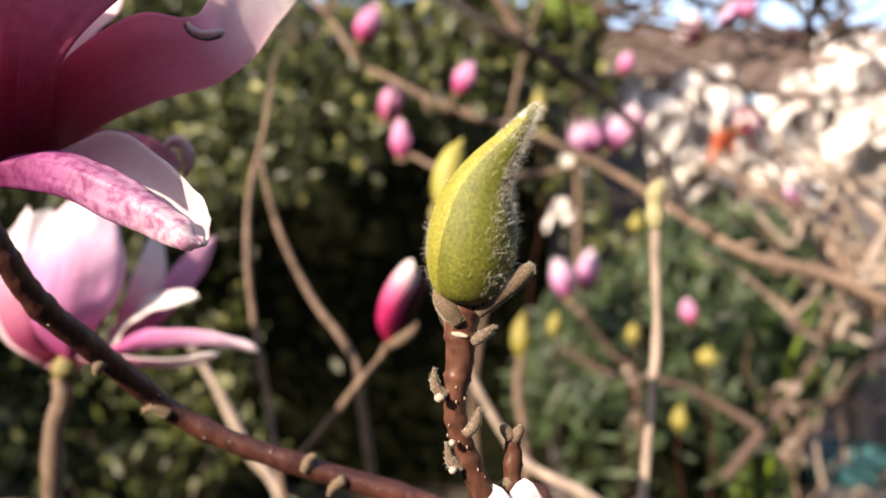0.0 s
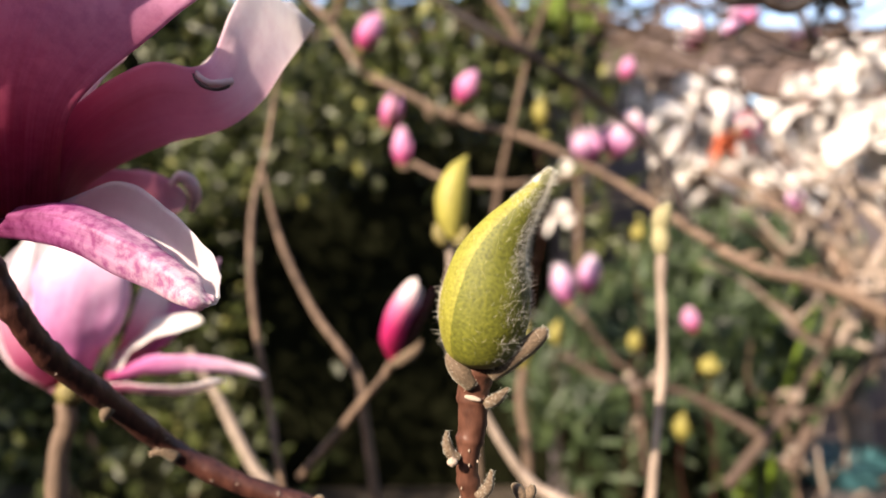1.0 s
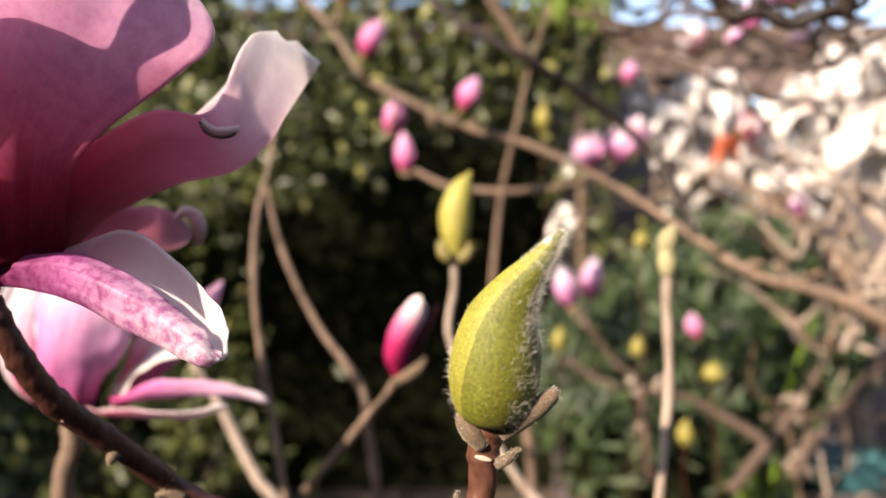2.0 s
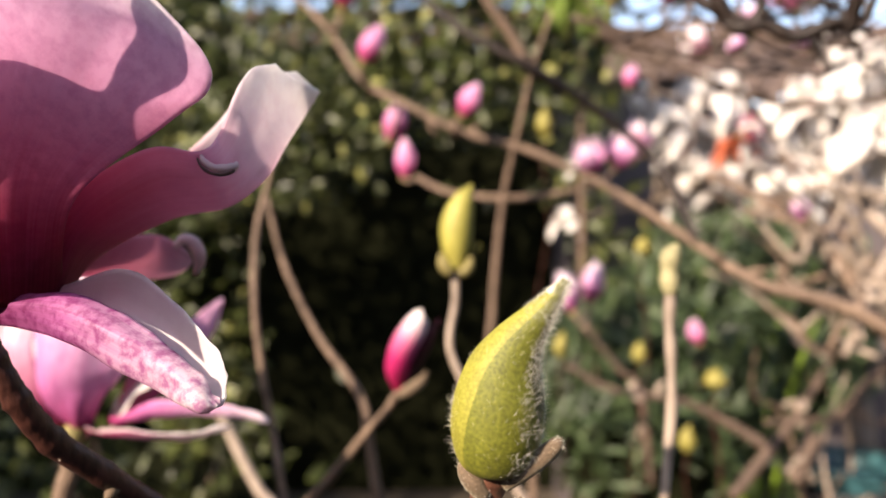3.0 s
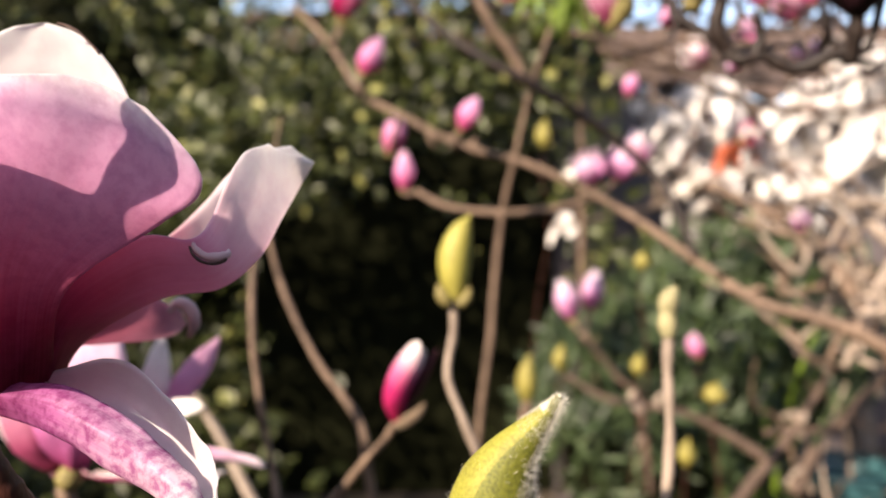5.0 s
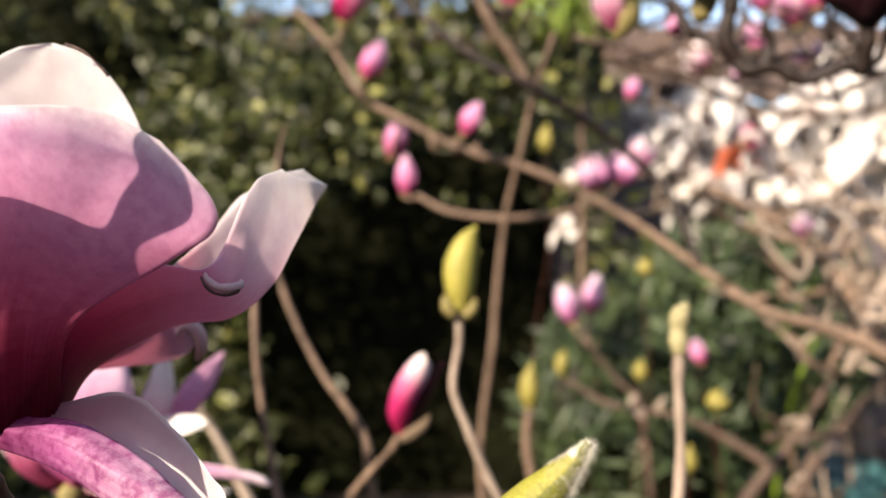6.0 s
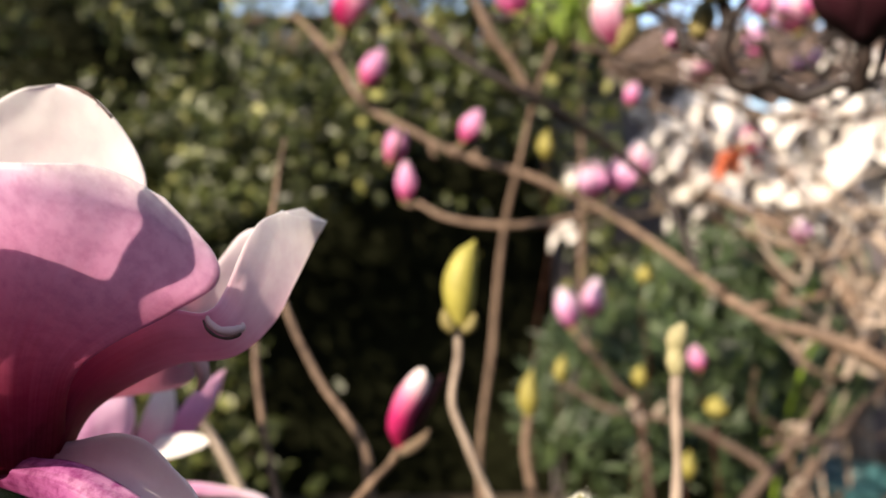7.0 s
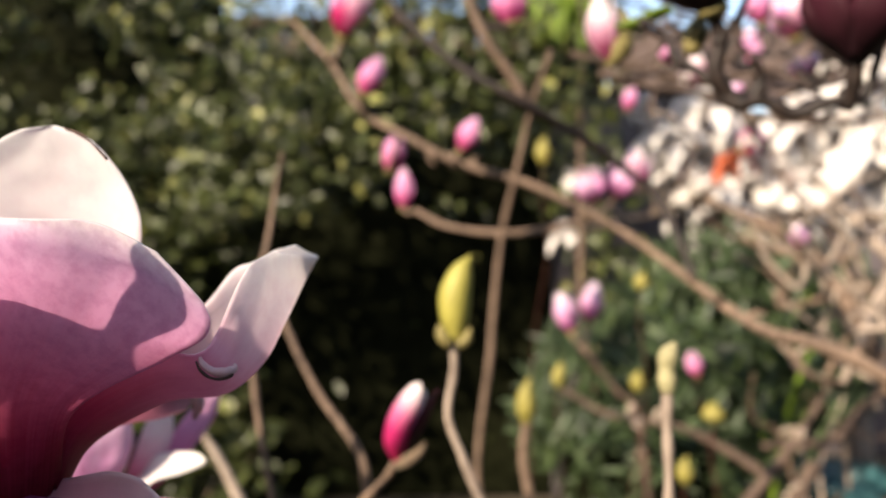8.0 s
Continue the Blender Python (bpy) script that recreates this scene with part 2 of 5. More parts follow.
def tepal(points, widths, outward, cup, nu=12, nv=24, thick=0.0006, ruffle=0.0, seed=0, blunt=0.14, flare=0.0, square=2.0, slant=0.0):
    """A petal along the points: half-widths and bowl (degrees from its middle to its edge) run from base to tip,
    outward is the way its outer face looks; faces 0 are the outside, 1 the inside."""
    bm = bmesh.new()
    layer = bm.loops.layers.uv.new("UVMap")
    line, wid = sweep(points, nv, widths)
    cups = cup if isinstance(cup, (list, tuple)) else (cup, cup)
    cups = sweep(points, nv, list(cups))[1]
    hints = outward if isinstance(outward, list) else [outward, outward]
    hx = [sweep(points, nv, [h[c] for h in hints])[1] for c in range(3)]
    tan = tangents(line)
    sheets = ([], [])
    trim = [max(1 - max((i / nv - 1 + blunt) / blunt, 0) ** square, 0.0004) ** (1 / square) for i in range(nv + 1)]
    for i, (p, w, t, c) in enumerate(zip(line, wid, tan, cups)):
        n = Vector((hx[0][i], hx[1][i], hx[2][i]))
        n = (n - t * n.dot(t)).normalized()
        s = t.cross(n)
        a = max(radians(c), 0.02)
        r = w / a
        rows = ([], [])
        for k in range(nu + 1):
            e = 2 * k / nu - 1
            lift = ruffle * abs(e) ** 1.5 * noise.noise(Vector((e * 1.6 + seed * 3.7, i / nv * 4.2, seed)))
            lift += 0.25 * ruffle * noise.noise(Vector((e * 3 + seed, i / nv * 9, 4 + seed)))
            ang = e * a * trim[i]
            q = p + s * r * math.sin(ang) - n * (r * (1 - math.cos(ang)) + lift - flare * max((abs(e) - 0.78) / 0.22, 0) ** 2)
            q += t * slant * e * trim[i] * (i / nv) ** 3
            local = (n * math.cos(ang) + s * math.sin(ang)).normalized()
            for sheet, sign in ((0, 0.5), (1, -0.5)):
                rows[sheet].append(bm.verts.new(q + local * thick * sign))
        sheets[0].append(rows[0])
        sheets[1].append(rows[1])

    def face(vs, uvs, index):
        f = bm.faces.new(vs)
        f.material_index = index
        for lp, uv in zip(f.loops, uvs):
            lp[layer].uv = uv

    for which, sheet in enumerate(sheets):
        for i in range(nv):
            for k in range(nu):
                ids = [(i, k), (i, k + 1), (i + 1, k + 1), (i + 1, k)]
                if which:
                    ids.reverse()
                face([sheet[a][b] for a, b in ids], [(b / nu, a / nv) for a, b in ids], which)
    o, q = sheets
    edge = [(i, 0) for i in range(nv + 1)] + [(nv, k) for k in range(1, nu + 1)] + [(i, nu) for i in range(nv - 1, -1, -1)] + [(0, k) for k in range(nu - 1, 0, -1)]
    for (a, b), (c, d) in zip(edge, edge[1:] + edge[:1]):
        face([o[a][b], o[c][d], q[c][d], q[a][b]], [(b / nu, a / nv), (d / nu, c / nv), (d / nu, c / nv), (b / nu, a / nv)], 1)
    bmesh.ops.recalc_face_normals(bm, faces=bm.faces)
    return bm


def loft(ribs, nu=28, nv=60, thick=0.0006, ruffle=0.0, seed=0, wave=0.0):
    """A petal through cross ribs from base to tip, each given from the near margin over the keel to the far margin;
    faces 0 are the outside, 1 the inside. ruffle: unevenness of the sheet; wave: curl of its margins."""
    bm = bmesh.new()
    layer = bm.loops.layers.uv.new("UVMap")
    across = [sweep(r, nu)[0] for r in ribs]
    cols = [sweep([row[k] for row in across], nv)[0] for k in range(nu + 1)]
    grid = [[cols[k][i] for k in range(nu + 1)] for i in range(nv + 1)]
    sheets = ([], [])
    for i in range(nv + 1):
        rows = ([], [])
        for k in range(nu + 1):
            du = grid[i][min(k + 1, nu)] - grid[i][max(k - 1, 0)]
            dv = grid[min(i + 1, nv)][k] - grid[max(i - 1, 0)][k]
            n = du.cross(dv).normalized()
            e = abs(2 * k / nu - 1)
            v = i / nv
            lift = ruffle * min(v * 4, 1) * (noise.noise(Vector((k / nu * 5 + seed, v * 4, seed))) + 0.5 * noise.noise(Vector((k / nu * 14, v * 7 + seed, 3))))
            lift += wave * e ** 6 * noise.noise(Vector((round(k / nu) * 5 + seed, v * 11, 7))) * min(v * 4, 1)
            p = grid[i][k] + n * lift
            half = thick * (0.5 - 0.3 * e ** 8)
            rows[0].append(bm.verts.new(p + n * half))
            rows[1].append(bm.verts.new(p - n * half))
        sheets[0].append(rows[0])
        sheets[1].append(rows[1])

    def face(vs, ids, index):
        f = bm.faces.new(vs)
        f.material_index = index
        for lp, (a, b) in zip(f.loops, ids):
            lp[layer].uv = (b / nu, a / nv)

    for which, sheet in enumerate(sheets):
        for i in range(nv):
            for k in range(nu):
                ids = [(i, k), (i, k + 1), (i + 1, k + 1), (i + 1, k)]
                if which:
                    ids.reverse()
                face([sheet[a][b] for a, b in ids], ids, which)
    o, q = sheets
    edge = [(i, 0) for i in range(nv + 1)] + [(nv, k) for k in range(1, nu + 1)] + [(i, nu) for i in range(nv - 1, -1, -1)] + [(0, k) for k in range(nu - 1, 0, -1)]
    for (a, b), (c, d) in zip(edge, edge[1:] + edge[:1]):
        face([o[a][b], o[c][d], q[c][d], q[a][b]], [(a, b), (c, d), (c, d), (a, b)], 1)
    bmesh.ops.recalc_face_normals(bm, faces=bm.faces)
    return bm


def pod(points, radii, n=20, sides=18, ridge=0.0, seed=0):
    """A closed bud: a solid of revolution about a bent line; ridge lifts one side as an overlapping scale."""
    bm = bmesh.new()
    line, rad = sweep(points, n, radii)
    tan = tangents(line)
    rings = []
    for i, (p, r, t) in enumerate(zip(line, rad, tan)):
        side = Vector((1, 0, 0))
        side = (side - t * side.dot(t)).normalized()
        other = t.cross(side)
        ring = []
        for k in range(sides):
            a = 2 * math.pi * k / sides
            w = 1 + 0.025 * noise.noise(Vector((math.cos(a) * 1.5, math.sin(a) * 1.5 + seed, i / n * 3.0)))
            if ridge:
                turn = (radians(236) - a) % (2 * math.pi)
                w += ridge * (1 - min(turn / radians(150), 1)) ** 0.7 - ridge * 0.4
            ring.append(bm.verts.new(p + (side * math.cos(a) + other * math.sin(a)) * r * w))
        rings.append(ring)
    for a, b in zip(rings, rings[1:]):
        for k in range(sides):
            bm.faces.new((a[k], a[(k + 1) % sides], b[(k + 1) % sides], b[k]))
    bm.faces.new(list(reversed(rings[0])))
    bm.faces.new(rings[-1])
    bmesh.ops.recalc_face_normals(bm, faces=bm.faces)
    return bm


def box(lo, hi, bevel=0.0):
    bm = bmesh.new()
    bmesh.ops.create_cube(bm, size=1.0)
    for v in bm.verts:
        v.co = Vector([lo[c] + (v.co[c] + 0.5) * (hi[c] - lo[c]) for c in range(3)])
    if bevel:
        bmesh.ops.bevel(bm, geom=bm.edges[:], offset=bevel, segments=2, affect="EDGES")
    return bm


def leaf_cloud(name, count, place, size, material, parent=None, outward=(0, -1, 0.35), loose=0.9, slim=0.42, seed=0, hang=0.5):
    """Many small folded leaves in one mesh; place(rng) gives a spot or None where the foliage has a gap."""
    rng = random.Random(seed)
    verts, faces = [], []
    out = Vector(outward).normalized()
    made = 0
    while made < count:
        spot = place(rng)
        if spot is None:
            continue
        made += 1
        spot = Vector(spot)
        n = (out + Vector([rng.gauss(0, loose) for _ in range(3)])).normalized()
        d = Vector([rng.gauss(0, 1) for _ in range(3)]) + Vector((0, 0, -hang))
        d = (d - n * d.dot(n)).normalized()
        s = d.cross(n)
        ln = size * rng.uniform(0.55, 1.25)
        w = ln * slim * rng.uniform(0.8, 1.2)
        bend = ln * rng.uniform(0.05, 0.2)
        b = len(verts)
        for along, half, drop in ((0, 0, 0), (0.33, 1, 0.1), (0.7, 0.75, 0.5), (1, 0, 1)):
            mid = spot + d * ln * along - n * bend * drop
            verts.append(mid)
            if half:
                verts.append(mid + s * w * 0.5 * half + n * w * 0.18)
                verts.append(mid - s * w * 0.5 * half + n * w * 0.18)
        faces += [(b, b + 2, b + 1), (b, b + 1, b + 3), (b + 1, b + 2, b + 5, b + 4), (b + 3, b + 1, b + 4, b + 6), (b + 4, b + 5, b + 7), (b + 6, b + 4, b + 7)]
    mesh = bpy.data.meshes.new(name)
    mesh.from_pydata(verts, [], faces)
    mesh.materials.append(material)
    mesh.shade_smooth()
    ob = new(name, mesh)
    ob.parent = parent
    ob["kind"] = "stuff"
    return ob


def frame_of(base, tip):
    """The pose that carries a thing built along z from 0 to 1 onto base and tip."""
    b, t = Vector(base), Vector(tip)
    q = (t - b).to_track_quat("Z", "Y")
    return Matrix.Translation(b) @ q.to_matrix().to_4x4(), (t - b).length

# ---- the setting: ground, fence, wall, shed, stone edge ----
bm = bmesh.new()
bmesh.ops.create_grid(bm, x_segments=60, y_segments=60, size=60.0)
for v in bm.verts:
    v.co.z = 0.03 * noise.noise(v.co * 0.6)
tagged(part("ground", bm, SOIL, None), "dark bare garden soil", "soil", kind="structure")


def fence(x0, x1, y, top):
    f = thing("fence", "dark brown close-boarded timber fence behind the hedge", "fence", kind="structure")
    count = int((x1 - x0) / 0.125)
    mesh = None
    for i in range(count):
        if mesh is None:
            board = part("board", box((0, 0, 0), (0.118, 0.02, top - 0.03), 0.003), TIMBER, f, smooth=False)
            mesh = board.data
        else:
            board = new("board", mesh)
            board.parent = f
        board.location = (x0 + i * 0.125, y, 0.0)
    part("cap", box((x0 - 0.02, y - 0.05, top - 0.03), (x1 + 0.02, y + 0.06, top + 0.015), 0.006), TIMBER, f, smooth=False)
    for px in (x0 + 0.05, (x0 + x1) / 2, x1 - 0.1):
        part("post", box((px, y + 0.02, 0), (px + 0.09, y + 0.11, top - 0.03), 0.005), TIMBER, f, smooth=False)
    return f


fence(-3.2, 0.85, 3.55, 2.44)

garden_wall = thing("wall_garden", "grey-mauve rendered garden wall under a brown tile coping", "wall", kind="structure")
part("wall", box((0.53, 3.25, 0.0), (1.28, 3.38, 1.99)), RENDER_WALL, garden_wall, smooth=False)
coping = None
for i in range(3):
    if coping is None:
        coping = part("coping_tile", box((0, 0, 0), (0.242, 0.20, 0.032), 0.010), TILE, garden_wall, smooth=False)
        piece = coping
    else:
        piece = new("coping_tile", coping.data)
        piece.parent = garden_wall
    piece.location = (0.50 + i * 0.25, 3.18, 1.99 + 0.004 * (i % 3))


def tile_mesh():
    """A half-round roof tile, 0.42 long, lying along y."""
    bm = bmesh.new()
    rows = []
    for y, r in ((0.0, 0.092), (0.42, 0.075)):
        ring = []
        for rr in (r, r - 0.014):
            ring.append([bm.verts.new((rr * math.cos(a), y, rr * math.sin(a))) for a in [math.pi * k / 6 for k in range(7)]])
        rows.append(ring)
    (a, b), (c, d) = rows
    for k in range(6):
        bm.faces.new((a[k], a[k + 1], c[k + 1], c[k]))
        bm.faces.new((b[k + 1], b[k], d[k], d[k + 1]))
        bm.faces.new((a[k + 1], a[k], b[k], b[k + 1]))
        bm.faces.new((c[k], c[k + 1], d[k + 1], d[k]))
    for k in (0, 6):
        bm.faces.new((a[k], c[k], d[k], b[k]))
    bmesh.ops.recalc_face_normals(bm, faces=bm.faces)
    return bm


shed = thing("shed", "low garden shed with grey walls and a weathered terracotta tile roof", "shed", kind="structure")
part("wall", box((1.45, 4.15, 0.0), (5.2, 6.4, 2.0)), RENDER_WALL, shed, smooth=False)
roof = part("roof", box((1.12, 4.02, 2.0), (5.3, 4.2, 2.06), 0.004), TIMBER, shed, "brown timber eave", smooth=False)
slope = radians(24)
first_tile = None
for row in range(10):
    for col in range(21):
        if first_tile is None:
            first_tile = part("tile", tile_mesh(), TILE, roof)
            piece = first_tile
        else:
            piece = new("tile", first_tile.data)
            piece.parent = roof
        piece.matrix_basis = pose(1.22 + col * 0.198, 4.0 + row * 0.34 * math.cos(slope), 2.065 + row * 0.34 * math.sin(slope), math.degrees(slope) - 1.5, 0, random.uniform(-1.5, 1.5))

ledge = thing("stone_ledge", "low grey stone edging beside the shrubs", "stone", kind="structure")
sx = 0.78
for i in range(5):
    w = 0.30 + 0.07 * (i % 2)
    part("stone", box((sx, 1.95 + 0.02 * (i % 3), 0.0), (sx + w - 0.012, 2.32, 0.46 + 0.02 * ((i * 2) % 3)), 0.02), STONE, ledge, smooth=False)
    sx += w
tub = thing("plastic_tub", "teal plastic tub standing on the stone edging", "tub")
bm = bmesh.new()
bmesh.ops.create_cone(bm, cap_ends=True, segments=32, radius1=0.13, radius2=0.16, depth=0.07)
top = [f for f in bm.faces if f.normal.z > 0.9]
r = bmesh.ops.inset_region(bm, faces=top, thickness=0.012)
bmesh.ops.translate(bm, verts=list({v for f in top for v in f.verts}), vec=(0, 0, -0.055))
bmesh.ops.translate(bm, verts=bm.verts, vec=(1.22, 2.12, 0.535))
part("body", bm, TEAL, tub, smooth=False)
bm = bmesh.new()
ring = [Vector((1.22 + 0.163 * math.cos(a), 2.12 + 0.163 * math.sin(a), 0.57)) for a in [2 * math.pi * k / 24 for k in range(25)]]
part("rim", tube(ring, [0.006, 0.006], 48, 8, 0.0), TEAL, tub)
bm.free()

# tall clipped hedges added out of view, behind and at the sides, to block low skylight
for x0, x1, y0, y1, top in ((-4.2, 5.6, -2.9, -2.2, 2.5), (-4.2, -3.6, -2.2, 3.2, 2.6), (5.4, 6.0, -2.2, 6.5, 4.0)):
    screen = tagged(part("unseen_hedge", box((x0, y0, 0.0), (x1, y1, top), 0.15), HEDGE_SIDE, None, smooth=False), "unseen dense clipped dark green hedge added to block low skylight", "hedge", kind="structure")

    def skin(rng):
        x, y, z = rng.uniform(x0, x1), rng.uniform(y0, y1), rng.uniform(0.0, top)
        face = rng.randrange(5)
        return ((x0 - 0.02, y, z), (x1 + 0.02, y, z), (x, y0 - 0.02, z), (x, y1 + 0.02, z), (x, y, top + 0.02))[face]

    leaf_cloud("foliage", 5000, skin, 0.13, HEDGE_LEAF, screen, (0, 0, 1), 1.2, 0.5, int(top * 10))

# ---- hedge and shrubs ----


def hedge_spot(rng):
    x = rng.uniform(-2.6, 0.56)
    top = 3.0 if x < -0.84 else (2.12 if x < -0.43 else 2.9)
    z = rng.uniform(0.0, top + 0.05 * math.sin(x * 9))
    y = 2.80 - (0.5 if x < -0.8 else 0.85) * rng.random() ** 1.6
    d = noise.noise(Vector((x * 2.3, z * 2.3, 3.0))) + 0.6 * noise.noise(Vector((x * 6, z * 6, 9.0)))
    light = 0.0 if z < 1.6 else (0.22 if x > -0.5 else 0.05 if z < 2.1 else 0.25)
    if -0.75 < x < 0.45 and z < 1.40 and rng.random() < 0.996:
        return None
    if z < 1.2 and rng.random() < 0.45:
        return None
    if d + light < rng.uniform(-0.45, 0.15):
        return None
    return (x, y - 0.22 * max(d, 0), z)


hedge = thing("hedge", "tall dark evergreen hedge with glossy leaves", "hedge")
# sheets behind the leaves, painted near-black for the shade there
part("core", box((-3.1, 3.42, 0.0), (0.80, 3.50, 2.25), 0.03), SHADE_CORE, hedge, "near-black sheet standing in for shade inside the hedge", smooth=False)
part("core", box((-3.1, 3.40, 2.2), (-1.12, 3.50, 3.1), 0.03), SHADE_CORE, hedge, "near-black sheet standing in for shade inside the taller hedge", smooth=False)
leaf_cloud("foliage", 23000, hedge_spot, 0.050, HEDGE_LEAF, hedge, (-0.5, -0.8, 0.75), 0.6, 0.5, 3)


def upper_spot(rng):
    x = rng.uniform(-0.42, 0.56)
    z = rng.uniform(1.85, 2.9)
    if noise.noise(Vector((x * 3.1, z * 3.1, 21.0))) < rng.uniform(-0.3, 0.25):
        return None
    return (x, rng.uniform(2.25, 2.6), z)


leaf_cloud("sunlit_foliage", 800, upper_spot, 0.09, HEDGE_LEAF, hedge, (-0.4, -0.8, 0.6), 0.7, 0.5, 5)

bamboo = thing("lime_shrub", "lime green strap-leaved shrub catching the sun", "shrub")


def lime_spot(rng):
    return (rng.uniform(0.32, 0.46), rng.uniform(2.05, 2.2), rng.uniform(2.2, 2.75))


leaf_cloud("foliage", 800, lime_spot, 0.30, LIME_LEAF, bamboo, (-0.4, -1, 0.1), 0.25, 0.08, 8, 7.0)
part("stem", tube([(0.44, 2.2, 0), (0.43, 2.18, 1.2), (0.42, 2.14, 2.5)], [0.014, 0.006], 16, 8), BARK_TAN, bamboo)


def mound(cx, cy, cz, rx, ry, rz):
    def spot(rng):
        while True:
            p = Vector([rng.uniform(-1, 1) for _ in range(3)])
            if 0.25 < p.length < 1:
                break
        q = Vector((cx + p.x * rx, cy + p.y * ry, cz + p.z * rz))
        if noise.noise(q * 5.5) < rng.uniform(-0.4, 0.2):
            return None
        return q
    return spot


for label, spec, count, size in (
        ("low grey-green evergreen shrub with yellow buds", (0.54, 1.85, 0.84, 0.34, 0.28, 0.30), 2000, 0.085),
        ("grey-green shrub beside the white magnolia", (0.92, 2.15, 0.98, 0.44, 0.3, 0.34), 2600, 0.10),
        ("dark leafy shrub low in the bed", (0.62, 2.0, 0.40, 0.30, 0.3, 0.36), 160, 0.07),
        ("green shrub against the fence", (-0.9, 2.1, 0.40, 0.6, 0.25, 0.42), 350, 0.075)):
    s = thing("shrub", label, "shrub", "shrubs in the bed")
    leaf_cloud("foliage", count, mound(*spec), size, HEDGE_LEAF if "dark" in label or "fence" in label else SHRUB_LEAF, s, (-0.3, -0.7, 0.7), 0.7, 0.45 if "dark" in label or "fence" in label else 0.2, int(spec[0] * 100) + 200, -0.8)
    # near-black lump among the leaves, painted as the shrub's inner shade
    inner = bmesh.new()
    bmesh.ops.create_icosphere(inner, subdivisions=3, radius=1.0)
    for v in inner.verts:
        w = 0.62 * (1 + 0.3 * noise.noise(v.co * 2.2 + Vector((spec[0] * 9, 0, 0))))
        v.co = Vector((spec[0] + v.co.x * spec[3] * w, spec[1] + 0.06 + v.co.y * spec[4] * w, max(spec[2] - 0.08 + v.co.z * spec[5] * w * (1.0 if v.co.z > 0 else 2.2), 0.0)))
    part("core", inner, SHADE_CORE, s, "near-black body standing in for shade inside the shrub")
    for k in range(4):
        a = k * 1.6 + spec[0]
        part("stem", tube([(spec[0] + 0.03 * math.cos(a), spec[1] + 0.03 * math.sin(a), 0), (spec[0] + 0.1 * math.cos(a), spec[1] + 0.08 * math.sin(a), spec[2] * 0.6), (spec[0] + spec[3] * 0.6 * math.cos(a), spec[1] + spec[4] * 0.5 * math.sin(a), spec[2] + spec[5] * 0.5)], [0.010, 0.003], 10, 6), BARK_TAN, s)

blades = thing("strap_leaf_plant", "bright green strap leaves standing in the bed", "plant")
rng = random.Random(41)
for k in range(40):
    x, y = rng.uniform(0.60, 0.88), rng.uniform(1.75, 2.06)
    h = rng.uniform(0.85, 1.24)
    lean = rng.uniform(-0.36, 0.36)
    part("blade", tepal([(x, y, 0.0), (x + lean * 0.3, y, h * 0.65), (x + lean, y - 0.03, h)], [0.006, 0.008, 0.002], (0, -1, 0.1), 25, 4, 10, 0.001), (LIME_LEAF, LIME_LEAF) if k % 3 == 0 else (BLADE, BLADE), blades)

# ---- magnolia wood: branches from near to far ----


magnolia = thing("magnolia_shrub", "many-stemmed magnolia shrub with bare tan branches in early spring", "shrub")
WOOD = []


def branch(label, points, radii, bark, n=28, knots=0, sides=10, seed=0, rough=0.1, foot=None):
    """One branch of the magnolia; foot: where it comes out of the ground, below the view."""
    if foot:
        low = Vector(points[-1])
        points = [*points, low.lerp(Vector(foot), 0.45) + Vector((0, 0, -0.04)), foot]
        radii = [*radii, radii[-1] * 1.3]
        n = int(n * 1.3)
    WOOD.extend(sweep(points, 40)[0])
    return part("branch", tube(points, radii, n, sides, rough, seed, knots), bark, magnolia, label)


def spurs(b, points, bark, rng, count, size):
    """Short stubs and scars along a branch."""
    line, _ = sweep(points, 60)
    for _ in range(count):
        i = rng.randrange(4, 56)
        d = Vector([rng.gauss(0, 1) for _ in range(3)])
        t = (line[i + 1] - line[i]).normalized()
        d = (d - t * d.dot(t) * 0.6).normalized()
        part("spur", tube([line[i], line[i] + d * size * 0.6, line[i] + d * size + t * size * 0.4], [size * 0.28, size * 0.22, size * 0.1], 5, 7, 0.1), bark, b)


arc = [(-0.277, 1.25, 1.697), (-0.203, 1.2, 1.612), (-0.143, 1.15, 1.518), (-0.061, 1.12, 1.466), (0.026, 1.1, 1.42), (0.115, 1.08, 1.393), (0.198, 1.05, 1.351), (0.28, 1.02, 1.299), (0.339, 0.93, 1.237), (0.383, 0.85, 1.191), (0.438, 0.81, 1.174), (0.499, 0.78, 1.142), (0.583, 0.74, 1.069)]
b = branch("long arching tan magnolia branch", arc, [0.0042, 0.0052, 0.0060, 0.0057, 0.0056, 0.0066, 0.0085, 0.011], BARK_TAN, 70, 9, foot=(0.62, 0.85, 0.0))
spurs(b, arc, BARK_TAN, random.Random(4), 9, 0.022)
branch("thin tan side branch curving below the arching one", [(-0.049, 1.06, 1.346), (-0.001, 1.04, 1.321), (0.074, 1.02, 1.31), (0.143, 1.03, 1.314), (0.215, 1.05, 1.328)], [0.0042, 0.0046, 0.0052, 0.005], BARK_TAN, 26, 3)
branch("upright slender tan magnolia shoot", [(0.14, 0.93, 1.555), (0.115, 0.94, 1.481), (0.095, 0.96, 1.39), (0.078, 0.99, 1.304), (0.066, 1, 1.188), (0.061, 1, 1.122), (0.046, 1, 1.006), (0.047, 1, 0.906), (0.088, 1, 0.572)], [0.0028, 0.0038, 0.0046, 0.0050, 0.0055], BARK_TAN, 44, 5, foot=(0.30, 0.98, 0.0))
